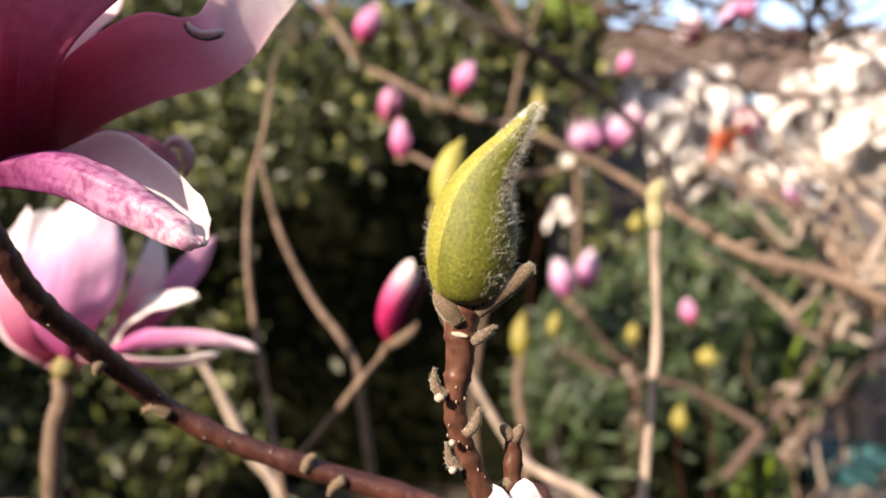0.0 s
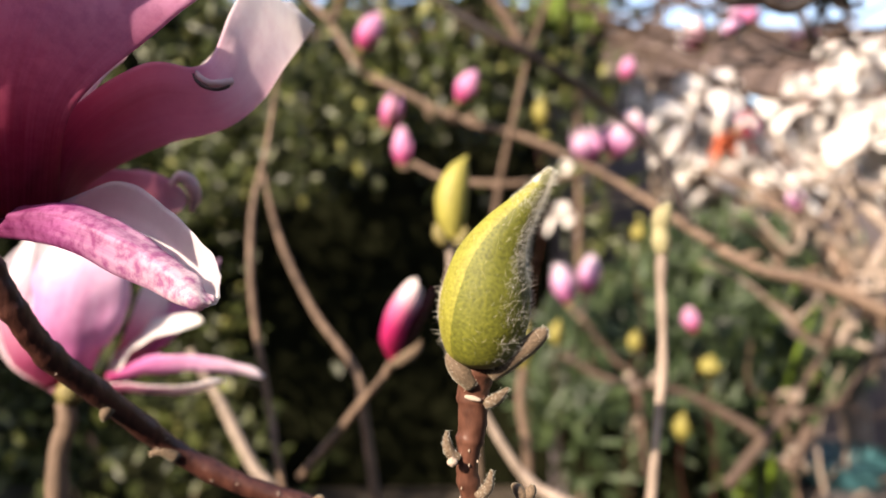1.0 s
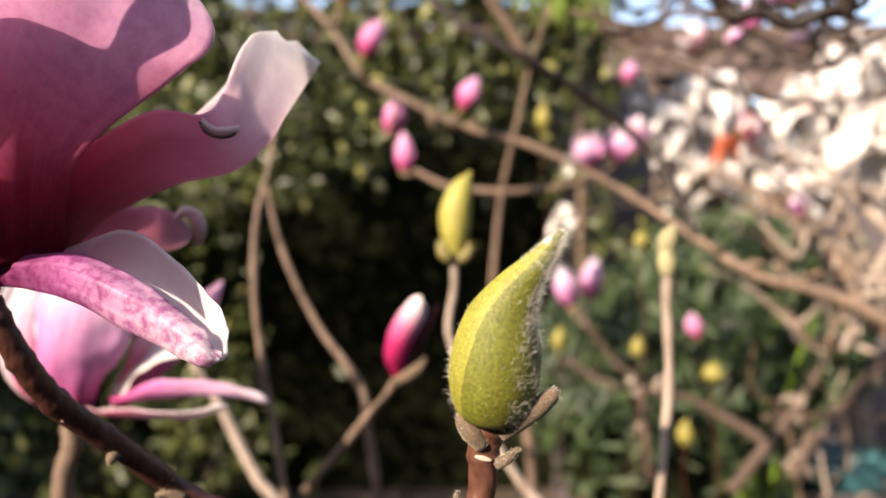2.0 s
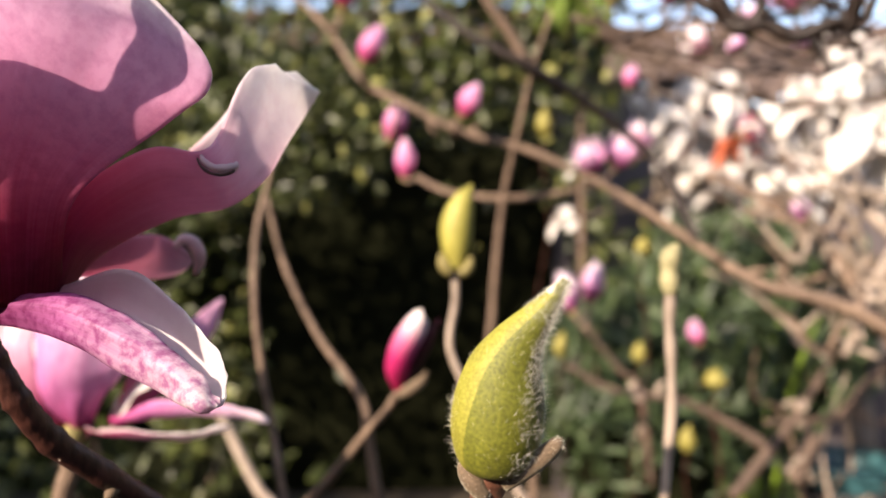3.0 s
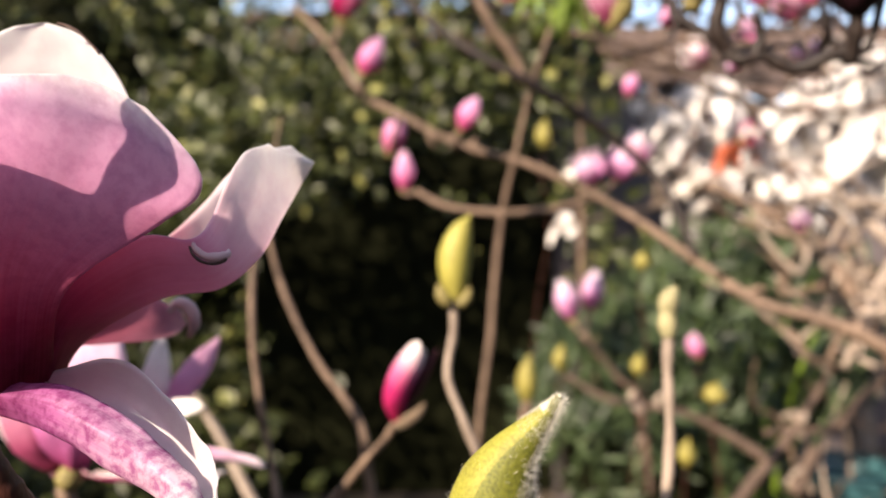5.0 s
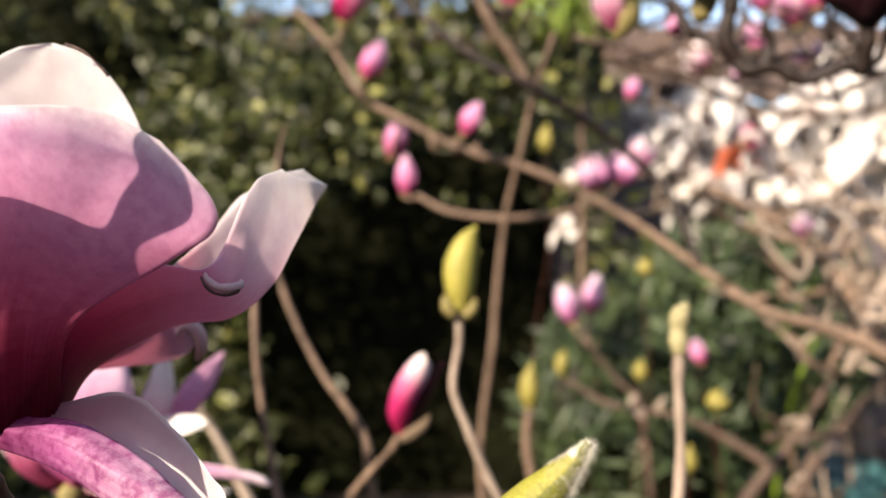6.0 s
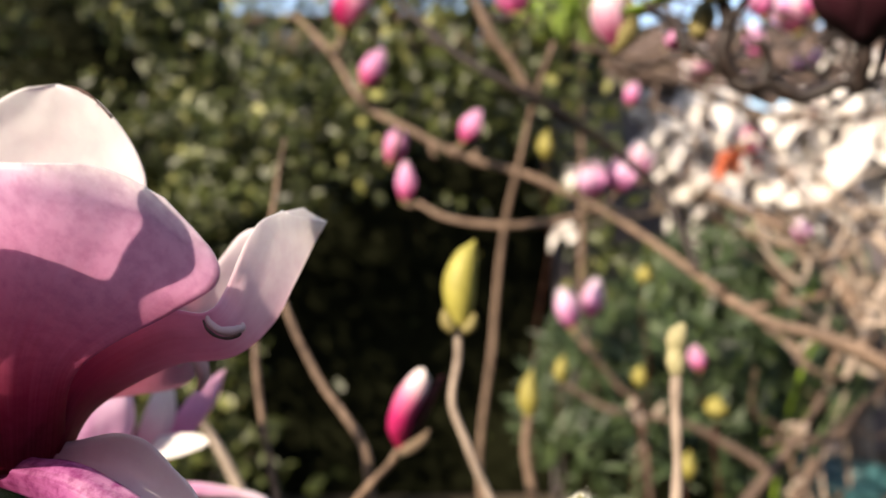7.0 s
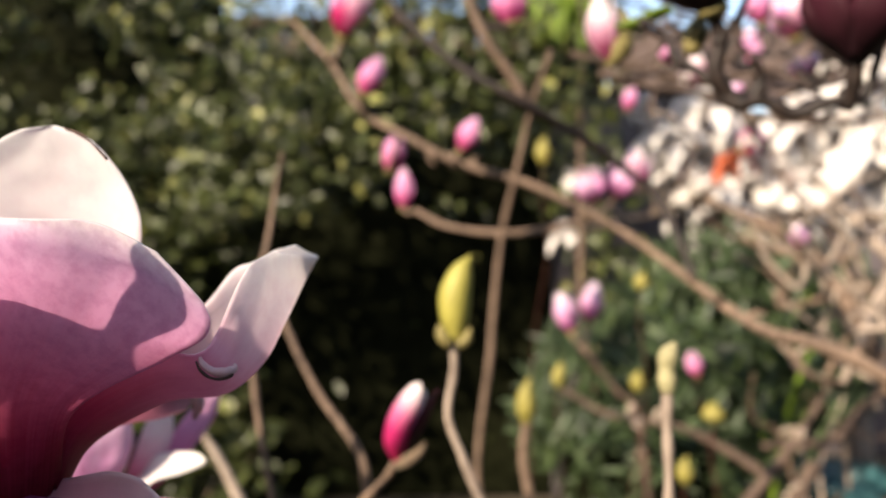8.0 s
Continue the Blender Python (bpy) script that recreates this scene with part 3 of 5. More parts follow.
branch("dark slanting magnolia branch", [(-0.121, 0.98, 1.706), (-0.072, 0.96, 1.623), (0.007, 0.94, 1.543), (0.106, 0.93, 1.483), (0.2, 0.98, 1.44), (0.281, 1.01, 1.386), (0.317, 0.99, 1.336), (0.337, 0.93, 1.24)], [0.004, 0.0055, 0.0065, 0.006, 0.005], BARK_BLACK, 48, 6)
branch("forked tan magnolia shoot", [(0.022, 0.92, 1.635), (0.052, 0.92, 1.568), (0.087, 0.93, 1.521), (0.106, 0.935, 1.488)], [0.006, 0.0078], BARK_TAN, 18, 2)
branch("dark upright stem among the twigs", [(-0.1501, 0.62, 1.3783), (-0.1553, 0.62, 1.3529), (-0.1607, 0.61, 1.3019), (-0.1697, 0.6, 1.2525), (-0.1664, 0.58, 1.1966), (-0.1583, 0.57, 1.1419), (-0.1443, 0.56, 1.0797), (-0.1264, 0.55, 0.9922)], [0.0013, 0.0021, 0.0029, 0.0026, 0.0031], BARK_TAN, 36, 5, foot=(0.05, 0.66, 0.0))
branch("slanting tan stem that forks low down", [(-0.187, 0.7, 1.291), (-0.1675, 0.69, 1.2228), (-0.1299, 0.67, 1.153), (-0.0864, 0.652, 1.0975), (-0.0772, 0.65, 1.0496), (-0.0573, 0.65, 0.909)], [0.0024, 0.0032, 0.0043, 0.0052], BARK_TAN, 30, 3, foot=(0.08, 0.70, 0.0))
branch("pale stem low beside the open flower", [(-0.301, 0.8, 1.095), (-0.264, 0.8, 1.035), (-0.222, 0.78, 0.968), (-0.166, 0.76, 0.88)], [0.004, 0.006, 0.0065], BARK_PALE, 20, 2, foot=(0.02, 0.82, 0.0))

def bed_branch(label, pts, rad):
    q = branch(label, pts, [r * 0.78 for r in rad], BARK_PALE if "blossom" in label else BARK_TAN_DARK if "low" in label or "brown" in label else BARK_TAN, 26, 4, seed=len(label))
    spurs(q, pts, BARK_PALE, random.Random(len(label)), 4, 0.03)


bed_branch("thick pale branch among the white blossom", [(0.945, 1.35, 1.348), (0.825, 1.3, 1.196), (0.776, 1.28, 1.113), (0.733, 1.27, 1.031)], [0.010, 0.013, 0.009])
bed_branch("pale branch rising through the shrubs", [(0.569, 1.5, 1.392), (0.753, 1.45, 1.281), (0.82, 1.4, 1.166), (0.858, 1.35, 1.059)], [0.012, 0.018, 0.022])
bed_branch("pale branch under the white blossom", [(0.832, 1.6, 1.369), (0.937, 1.6, 1.363), (1.122, 1.6, 1.342)], [0.012, 0.015])
bed_branch("pale branch behind the white blossom", [(0.912, 1.7, 1.46), (0.946, 1.55, 1.318), (1.017, 1.45, 1.184)], [0.010, 0.018])
bed_branch("reddish forked branch low in the bed", [(0.733, 1.31, 1.022), (0.665, 1.28, 0.944), (0.598, 1.25, 0.88), (0.503, 1.22, 0.789)], [0.007, 0.011, 0.015])
bed_branch("brown branch crossing low in the bed", [(0.233, 1.35, 1.004), (0.315, 1.32, 0.961), (0.44, 1.3, 0.944), (0.528, 1.28, 0.902), (0.598, 1.25, 0.859)], [0.008, 0.009, 0.013])
bed_branch("thin brown stem among the grey-green leaves", [(0.303, 1.5, 1.058), (0.372, 1.5, 0.971), (0.421, 1.5, 0.915), (0.446, 1.5, 0.709)], [0.008, 0.010])
bed_branch("pale fork low in the bed", [(1.003, 1.5, 1.019), (0.893, 1.48, 0.925), (0.815, 1.45, 0.873), (0.657, 1.42, 0.87)], [0.014, 0.012, 0.009])
bed_branch("short brown stub beside the stone edging", [(0.698, 1.3, 0.874), (0.645, 1.28, 0.795)], [0.016, 0.018])
bed_branch("brown branch against the shed roof", [(0.487, 1.9, 1.809), (0.706, 1.9, 1.699), (0.957, 1.9, 1.628), (1.301, 1.9, 1.65)], [0.010, 0.014, 0.012])
bed_branch("brown twig above the garden wall", [(0.475, 1.6, 1.609), (0.581, 1.6, 1.53), (0.542, 1.6, 1.425)], [0.006, 0.009])

# many fine bare twigs in the bed, right of the grey-green shrub
rng = random.Random(12)
for k in range(14):
    bx, by = rng.uniform(0.8, 1.6), rng.uniform(1.3, 2.4)
    z0 = rng.uniform(0.3, 0.9)
    a = rng.uniform(-1.3, 1.3)
    ln = rng.uniform(0.25, 0.6)
    p0 = Vector((bx, by, z0))
    p2 = p0 + Vector((math.sin(a) * ln, rng.uniform(-0.1, 0.1), math.cos(a) * ln * 0.8))
    p1 = (p0 + p2) / 2 + Vector((rng.uniform(-0.05, 0.05), 0, rng.uniform(-0.05, 0.05)))
    foot = Vector((bx + rng.uniform(-0.1, 0.1), by, 0))
    w = thing("bare_twig", "thin bare brown twig standing in the bed", "twig", "bare twigs")
    part("stem", tube([foot, p0, p1, p2], [0.006, 0.005, 0.002], 14, 6, 0.1, k, 3), BARK_TAN if k % 3 else BARK_PALE, w)

# ---- buds and flowers on twigs, from near to far ----


def budded_twig(label, twig, twig_r, bud, bud_r, bark, scale_mat, bracts=(), name="budded_twig", sides=14):
    b = thing(name, label, "bud", "magnolia buds")
    part("twig", tube(twig, twig_r, 30, 10, 0.12, len(label), 4), bark, b)
    part("bud", pod(bud, bud_r, 22, sides), scale_mat, b)
    for pts, rad in bracts:
        part("bract", pod(pts, rad, 8, 8), BUD_OLIVE, b, "olive bract")
    return b


def goblet(label, base, tip, radius, mats, count=4, spread=0.0, name="magnolia_flower", group="magnolia flowers", turn=0.0, sepal=True, nv=9, nu=6, bowl=62):
    """A half-open flower: petals wrapped about the line from base to tip."""
    f = thing(name, label, "flower", group)
    m, ln = frame_of(base, tip)
    radius *= 0.85
    lean = Vector((0.35, 0.1, 0)) * ln * (0.5 if count < 5 else 0.1)
    for k in range(count):
        a = turn + 2 * math.pi * k / count + 0.25 * math.sin(k * 2.3)
        d = Vector((math.cos(a), math.sin(a), 0))
        jut = 1.0 + 0.12 * math.sin(k * 3.1)
        r = radius * (1.0 if k % 2 else 0.88)
        pts = [d * r * 0.15, d * r * 0.95 + Vector((0, 0, ln * 0.28)), d * r * (1.0 + spread) + Vector((0, 0, ln * 0.62 * jut)), d * r * (0.25 + 2.2 * spread) + Vector((0, 0, ln * jut))]
        pts = [m @ (p + lean * ((p.z / ln) ** 2 - p.z / ln)) for p in pts]
        w = radius * 2.6 / max(count, 3) * 1.5
        part("tepal", tepal(pts, [w * 0.35, w, w * 0.85, w * 0.12], m.to_3x3() @ d, [bowl, bowl, bowl * 0.8, 20], nu, nv, 0.001, radius * 0.12, k), mats, f)
    near = min(WOOD, key=lambda p: (p - m.translation).length) if WOOD else None
    if near and sepal and 0.004 < (near - m.translation).length < 0.22:
        part("stalk", tube([m.translation, m.translation.lerp(near, 0.5) - m.to_3x3() @ Vector((0, 0, ln * 0.08)), near], [radius * 0.2, radius * 0.22], 8, 7), BARK_TAN, f)
    if sepal:
        part("bract", pod([m @ Vector((0, 0, -0.06 * ln)), m @ Vector((0, 0, 0.03 * ln)), m @ Vector((0, 0, 0.10 * ln))], [radius * 0.28, radius * 0.42, radius * 0.2], 8, 8), BUD_OLIVE, f, "olive bract")
    return f


# the second bud and its long twig
budded_twig("yellow-green magnolia bud on a slender twig",
            [(0.0026, 0.535, 1.2197), (0.0026, 0.535, 1.1954), (-0.0023, 0.53, 1.1636), (0.0075, 0.525, 1.1367), (0.0223, 0.52, 1.1016), (0.0454, 0.515, 1.0608), (0.068, 0.51, 1.0356), (0.1202, 0.5, 1.0075), (0.1794, 0.54, 0.9075), (0.24, 0.7, 0.0)],
            [0.0030, 0.0027, 0.0031, 0.0036, 0.005, 0.008],
            [(0.004, 0.535, 1.2219), (0.0036, 0.535, 1.2395), (0.004, 0.535, 1.2571), (0.0094, 0.535, 1.2747), (0.016, 0.535, 1.287)], [0.0065, 0.0115, 0.0125, 0.0085, 0.0010], BARK_PALE, BUD_YELLOW,
            [([(-0.0009, 0.53, 1.2182), (-0.0061, 0.53, 1.2248), (-0.0083, 0.53, 1.2335)], [0.004, 0.005, 0.002]), ([(0.0065, 0.53, 1.2174), (0.0126, 0.53, 1.2226), (0.0152, 0.53, 1.2313)], [0.004, 0.0045, 0.0015])])
# the stubby cut-off twig
stub = budded_twig("upright greenish twig end with a rounded pale bud",
                   [(0.1221, 0.391, 1.2134), (0.1215, 0.391, 1.1973), (0.1222, 0.391, 1.178), (0.1222, 0.39, 1.1462), (0.115, 0.385, 1.0845), (0.1118, 0.39, 1.017), (0.135, 0.42, 0.95), (0.16, 0.52, 0.5), (0.2, 0.7, 0.0)], [0.0030, 0.0036, 0.0025, 0.0032, 0.0025, 0.0031, 0.0025, 0.0031, 0.0026, 0.0033, 0.0034, 0.0040, 0.006, 0.008],
                   [(0.1221, 0.391, 1.2118), (0.1215, 0.391, 1.223), (0.1221, 0.391, 1.232), (0.1263, 0.391, 1.24)], [0.0040, 0.0056, 0.0047, 0.0057, 0.0050, 0.0018], BARK_PALE, BUD_PALE)
# yellow buds among the grey-green shrubs
for label, tip, foot, r in (
        ("slim yellow magnolia bud on an upright twig", (0.104, 0.91, 1.117), (0.104, 0.91, 1.056), 0.0136),
        ("small yellow bud among grey-green leaves", (0.189, 1.15, 1.095), (0.189, 1.15, 1.052), 0.0133),
        ("small ochre bud among grey-green leaves", (0.334, 1.2, 1.071), (0.334, 1.2, 1.034), 0.0129),
        ("small yellow bud above the grey-green shrub", (0.286, 1.01, 1.252), (0.286, 1.01, 1.225), 0.0117),
        ("fat yellow bud low in the bed", (0.408, 1.05, 1.05), (0.408, 1.05, 1.019), 0.0174),
        ("yellow bud low in the bed", (0.382, 1.1, 0.951), (0.382, 1.1, 0.907), 0.0137),
        ("yellow bud before the garden wall", (0.169, 1.2, 1.482), (0.169, 1.2, 1.431), 0.0139)):
    t, f = Vector(tip), Vector(foot)
    budded_twig(label, [f, f + Vector((-0.004, 0, -0.05)), f + Vector((0.006, 0, -0.16)), f + Vector((-0.02, 0.02, -0.45)), Vector((f.x, f.y + 0.02, 0))], [r * 0.45, r * 0.5] if "slim" in label else [r * 0.07, r * 0.07],
                [f, f.lerp(t, 0.3), f.lerp(t, 0.65), t + Vector((0.004, 0, 0))], [r * 0.5, r, r * 0.8, r * 0.12], BARK_TAN if "slim" in label else BARK_DARK, BUD_OCHRE)

# rose bud just opening
g = thing("magnolia_flower", "rose-red magnolia bud opening to a white tip", "flower", "magnolia flowers")
part("tepal", tepal([(-0.0426, 0.53, 1.1264), (-0.0476, 0.522, 1.1429), (-0.0441, 0.517, 1.1597), (-0.035, 0.514, 1.1762), (-0.0227, 0.515, 1.1917)], [0.005, 0.0110, 0.0125, 0.0115, 0.0065], (-0.55, -0.8, 0.05), [70, 78, 76, 66, 50], 14, 26, 0.0008, 0.001, 1, 0.2), (ROSE_OUT, TEPAL_IN), g)
part("tepal", tepal([(-0.0408, 0.535, 1.1248), (-0.0373, 0.53, 1.1418), (-0.0311, 0.528, 1.1611), (-0.0196, 0.525, 1.1844)], [0.005, 0.0095, 0.0095, 0.0050], (0.4, -0.9, -0.1), [60, 66, 60, 45], 12, 22, 0.0008, 0.001, 2, 0.2), (ROSE_OUT, TEPAL_IN), g)
# this tepal's shade comes from its near-black colour
part("tepal", tepal([(-0.0394, 0.535, 1.127), (-0.0262, 0.535, 1.1447), (-0.0163, 0.53, 1.1658), (-0.0097, 0.53, 1.1833)], [0.004, 0.009, 0.008, 0.002], (0.7, -0.5, -0.4), 60, 8, 12), (PURPLE_SHADED, PURPLE_SHADED), g, "tepal with its shade painted dark")
part("bract", pod([(-0.0412, 0.528, 1.1253), (-0.0328, 0.526, 1.1299), (-0.0241, 0.526, 1.1364), (-0.0197, 0.526, 1.1434)], [0.0034, 0.0046, 0.0036, 0.001], 12, 10), BRACT, g, "olive downy bract")
part("twig", tube([(-0.043, 0.535, 1.1257), (-0.0523, 0.54, 1.1098), (-0.0678, 0.55, 1.0917), (-0.0975, 0.57, 1.0521), (-0.1274, 0.6, 1.0141)], [0.0030, 0.0030, 0.0035, 0.0045], 20, 8, 0.2, 2, 4), BARK_TAN, g)

# pink flowers on the arching branch

def pink_flower(label, base, tip, r, count, spread, mats):
    goblet(label, base, tip, r, mats, count + (1 if spread > 0.09 else 0), spread * (2.4 if spread > 0.09 else 1), turn=len(label) * 0.7, bowl=34 if spread > 0.09 else 62)


pink_flower("pink half-open magnolia flower on the arching branch", (-0.136, 1.1, 1.531), (-0.107, 1.1, 1.594), 0.023, 4, 0.02, (PINK_OUT, ORCHID))
pink_flower("pink hanging magnolia flower under the arching branch", (-0.099, 1.17, 1.416), (-0.082, 1.17, 1.486), 0.020, 4, 0.02, (PINK_OUT, ORCHID))
pink_flower("deep pink magnolia bud below the arching branch", (-0.075, 1.16, 1.353), (-0.075, 1.16, 1.422), 0.017, 3, 0.0, (PINK_OUT, ORCHID))
pink_flower("deep pink curved magnolia bud before the hedge", (0.02, 1.04, 1.434), (0.046, 1.04, 1.485), 0.018, 3, 0.0, (PINK_OUT, ORCHID))
pink_flower("orchid pink open magnolia flower", (0.254, 1.19, 1.361), (0.235, 1.17, 1.42), 0.026, 5, 0.12, (ORCHID, ORCHID))
pink_flower("orchid pink open magnolia flower", (0.293, 1.19, 1.371), (0.308, 1.17, 1.429), 0.026, 5, 0.12, (ORCHID, ORCHID))
pink_flower("pale orchid magnolia flower", (0.331, 1.22, 1.395), (0.35, 1.25, 1.459), 0.024, 5, 0.14, (TEPAL_OUT_PALE, ORCHID))
pink_flower("pale pink magnolia flower above the shrubs", (0.297, 1.62, 1.079), (0.27, 1.62, 1.18), 0.034, 5, 0.05, (ORCHID, TEPAL_IN))
pink_flower("pale pink magnolia flower above the shrubs", (0.339, 1.64, 1.101), (0.355, 1.64, 1.201), 0.032, 4, 0.03, (ORCHID, TEPAL_IN))
pink_flower("small pink magnolia bud beside the white blossom", (0.675, 1.3, 1.283), (0.664, 1.3, 1.331), 0.017, 3, 0.0, (ORCHID, TEPAL_IN))
pink_flower("small magenta magnolia bud among the shrubs", (0.403, 1.1, 1.078), (0.391, 1.1, 1.12), 0.015, 3, 0.0, (PINK_OUT, ORCHID))
end_flower = goblet("crimson and white magnolia flower at the branch end", (-0.181, 1.19, 1.648), (-0.154, 1.17, 1.747), 0.032, (ROSE_OUT, WHITE), 4, 0.03, turn=2.0)
part("tepal", tepal([(-0.172, 1.165, 1.650), (-0.152, 1.145, 1.678), (-0.138, 1.140, 1.710), (-0.124, 1.145, 1.745)], [0.008, 0.020, 0.021, 0.008], (0.3, -1, 0.0), [50, 50, 40, 30], 8, 14, 0.001, 0.003, 4), (TEPAL_OUT_PALE, WHITE), end_flower, "white tepal flushed pink")
pink_flower("crimson magnolia flower before the hedge", (0.094, 1, 1.612), (0.09, 1, 1.681), 0.028, 4, 0.04, (PINK_OUT, ORCHID))
pink_flower("small pink bud on the dark branch", (0.2019, 0.62, 1.4575), (0.1917, 0.62, 1.4762), 0.009, 3, 0.0, (PINK_OUT, ORCHID))
pink_flower("small pink bud on the dark branch", (0.338, 0.8, 1.465), (0.327, 0.8, 1.479), 0.012, 3, 0.0, (ORCHID, ORCHID))
pink_flower("orchid pink flower against the sky", (0.622, 1.4, 1.679), (0.599, 1.4, 1.719), 0.03, 4, 0.1, (ORCHID, ORCHID))
pink_flower("orchid pink flower against the shed roof", (0.791, 1.5, 1.657), (0.778, 1.5, 1.7), 0.03, 4, 0.1, (ORCHID, ORCHID))
pink_flower("pale orchid flower against the sky", (0.714, 1.4, 1.707), (0.691, 1.4, 1.799), 0.04, 5, 0.1, (TEPAL_OUT_PALE, ORCHID))
pink_flower("magenta flower against the sky", (0.695, 1.3, 1.71), (0.694, 1.3, 1.779), 0.028, 4, 0.05, (PINK_OUT, ORCHID))
pink_flower("dusky pink flower against the sky", (0.598, 1.3, 1.705), (0.582, 1.3, 1.779), 0.03, 4, 0.05, (PINK_OUT, ORCHID))
pink_flower("faded pink petals on the white blossom", (0.989, 2.3, 1.603), (1.065, 2.3, 1.665), 0.05, 3, 0.02, (PINK_OUT, WHITE))
pink_flower("pale pink flower beside the dark branch", (0.492, 1.3, 1.593), (0.454, 1.3, 1.647), 0.03, 4, 0.1, (TEPAL_OUT_PALE, WHITE))

# green-throated bud in its split sheath and the dark flowers overhead, on one dark branch; flowers and branch have
# their shade in the colour
goblet("pale pink magnolia bud splitting its tan sheath", (0.1436, 0.61, 1.4551), (0.1343, 0.6, 1.5171), 0.017, (TEPAL_OUT_PALE, TEPAL_IN), 3, 0.0, turn=0.6)
sheath = thing("bud_sheath", "tan downy bud sheath split open beside the pale bud", "bud")
part("scale", tepal([(0.1451, 0.6, 1.4524), (0.1526, 0.595, 1.4667), (0.1549, 0.6, 1.4852), (0.1513, 0.605, 1.5016)], [0.006, 0.014, 0.013, 0.004], (0.35, -0.95, 0), 60, 8, 12, 0.001), (BUD_OLIVE, BUD_YELLOW), sheath)
part("leaf", tepal([(0.1426, 0.59, 1.4807), (0.1604, 0.585, 1.4805), (0.178, 0.58, 1.4883), (0.1922, 0.58, 1.4906)], [0.003, 0.008, 0.007, 0.001], (0.2, -0.6, -0.8), 30, 6, 14, 0.0008), (LIME_LEAF, LIME_LEAF), sheath, "pale green unfolding leaf")
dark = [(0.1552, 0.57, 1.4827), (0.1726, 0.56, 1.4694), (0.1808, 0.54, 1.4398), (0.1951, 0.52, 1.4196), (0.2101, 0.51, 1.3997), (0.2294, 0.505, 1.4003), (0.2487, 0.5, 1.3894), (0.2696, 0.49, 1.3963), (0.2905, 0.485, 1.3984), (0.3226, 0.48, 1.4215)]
b = branch("magnolia branch overhead with shade painted near-black", dark, [0.0014, 0.0026, 0.0036, 0.0048, 0.0050, 0.0036, 0.0030, 0.0036], BARK_BLACK, 60, 9, foot=(0.62, 0.80, 0.0))
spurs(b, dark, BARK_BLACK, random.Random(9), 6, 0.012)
branch("magnolia shoot with shade painted near-black", [(0.2097, 0.513, 1.402), (0.1958, 0.51, 1.4222), (0.1979, 0.505, 1.4448), (0.1901, 0.5, 1.4637), (0.1893, 0.49, 1.4962)], [0.0055, 0.0058, 0.005, 0.006], BARK_BLACK, 18, 3)
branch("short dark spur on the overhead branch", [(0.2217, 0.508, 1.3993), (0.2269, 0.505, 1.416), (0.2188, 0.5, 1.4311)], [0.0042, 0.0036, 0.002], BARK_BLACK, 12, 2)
branch("flower stalk with shade painted near-black", [(0.2816, 0.49, 1.3903), (0.2804, 0.48, 1.4099), (0.2785, 0.475, 1.4242)], [0.005, 0.005], BARK_BLACK, 12, 1)
goblet("purple magnolia flower overhead, shade painted into its colour", (0.2785, 0.475, 1.4195), (0.2765, 0.46, 1.5023), 0.038, (PURPLE_SHADED, PURPLE_SHADED), 5, 0.1, turn=1.0, sepal=False, nv=14, nu=8)
goblet("maroon magnolia flower overhead, shade painted into its colour", (0.1902, 0.5, 1.4621), (0.1713, 0.49, 1.5241), 0.036, (PURPLE_SHADED, TEPAL_OUT), 5, 0.2, turn=0.3, nv=14, nu=8)
part("bud", pod([(0.1847, 0.53, 1.4415), (0.189, 0.53, 1.4566), (0.1924, 0.53, 1.4695)], [0.006, 0.010, 0.004], 12, 10), BUD_OLIVE, b, "olive green bud")

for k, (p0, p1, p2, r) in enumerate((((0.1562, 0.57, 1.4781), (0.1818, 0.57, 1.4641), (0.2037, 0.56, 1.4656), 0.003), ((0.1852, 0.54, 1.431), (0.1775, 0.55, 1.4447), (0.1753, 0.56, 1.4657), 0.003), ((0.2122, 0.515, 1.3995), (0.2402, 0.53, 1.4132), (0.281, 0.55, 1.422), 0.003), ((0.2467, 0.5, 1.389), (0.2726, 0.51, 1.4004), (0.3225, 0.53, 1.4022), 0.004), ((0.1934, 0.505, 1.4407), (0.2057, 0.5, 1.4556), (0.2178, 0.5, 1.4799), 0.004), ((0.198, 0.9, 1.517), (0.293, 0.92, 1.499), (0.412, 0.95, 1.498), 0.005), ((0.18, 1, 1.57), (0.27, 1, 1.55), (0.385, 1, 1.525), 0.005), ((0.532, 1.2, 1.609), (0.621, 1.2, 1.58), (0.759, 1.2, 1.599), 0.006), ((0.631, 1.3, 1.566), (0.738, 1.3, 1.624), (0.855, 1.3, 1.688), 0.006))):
    branch("thin dark twig overhead", [p0, p1, p2], [r, r * 0.8, r * 0.5], BARK_BLACK if k < 5 else BARK_TAN_DARK, 14, 3, 7, k, 0.2)

# a thicket of pale fine branches below the white blossom
rng = random.Random(23)
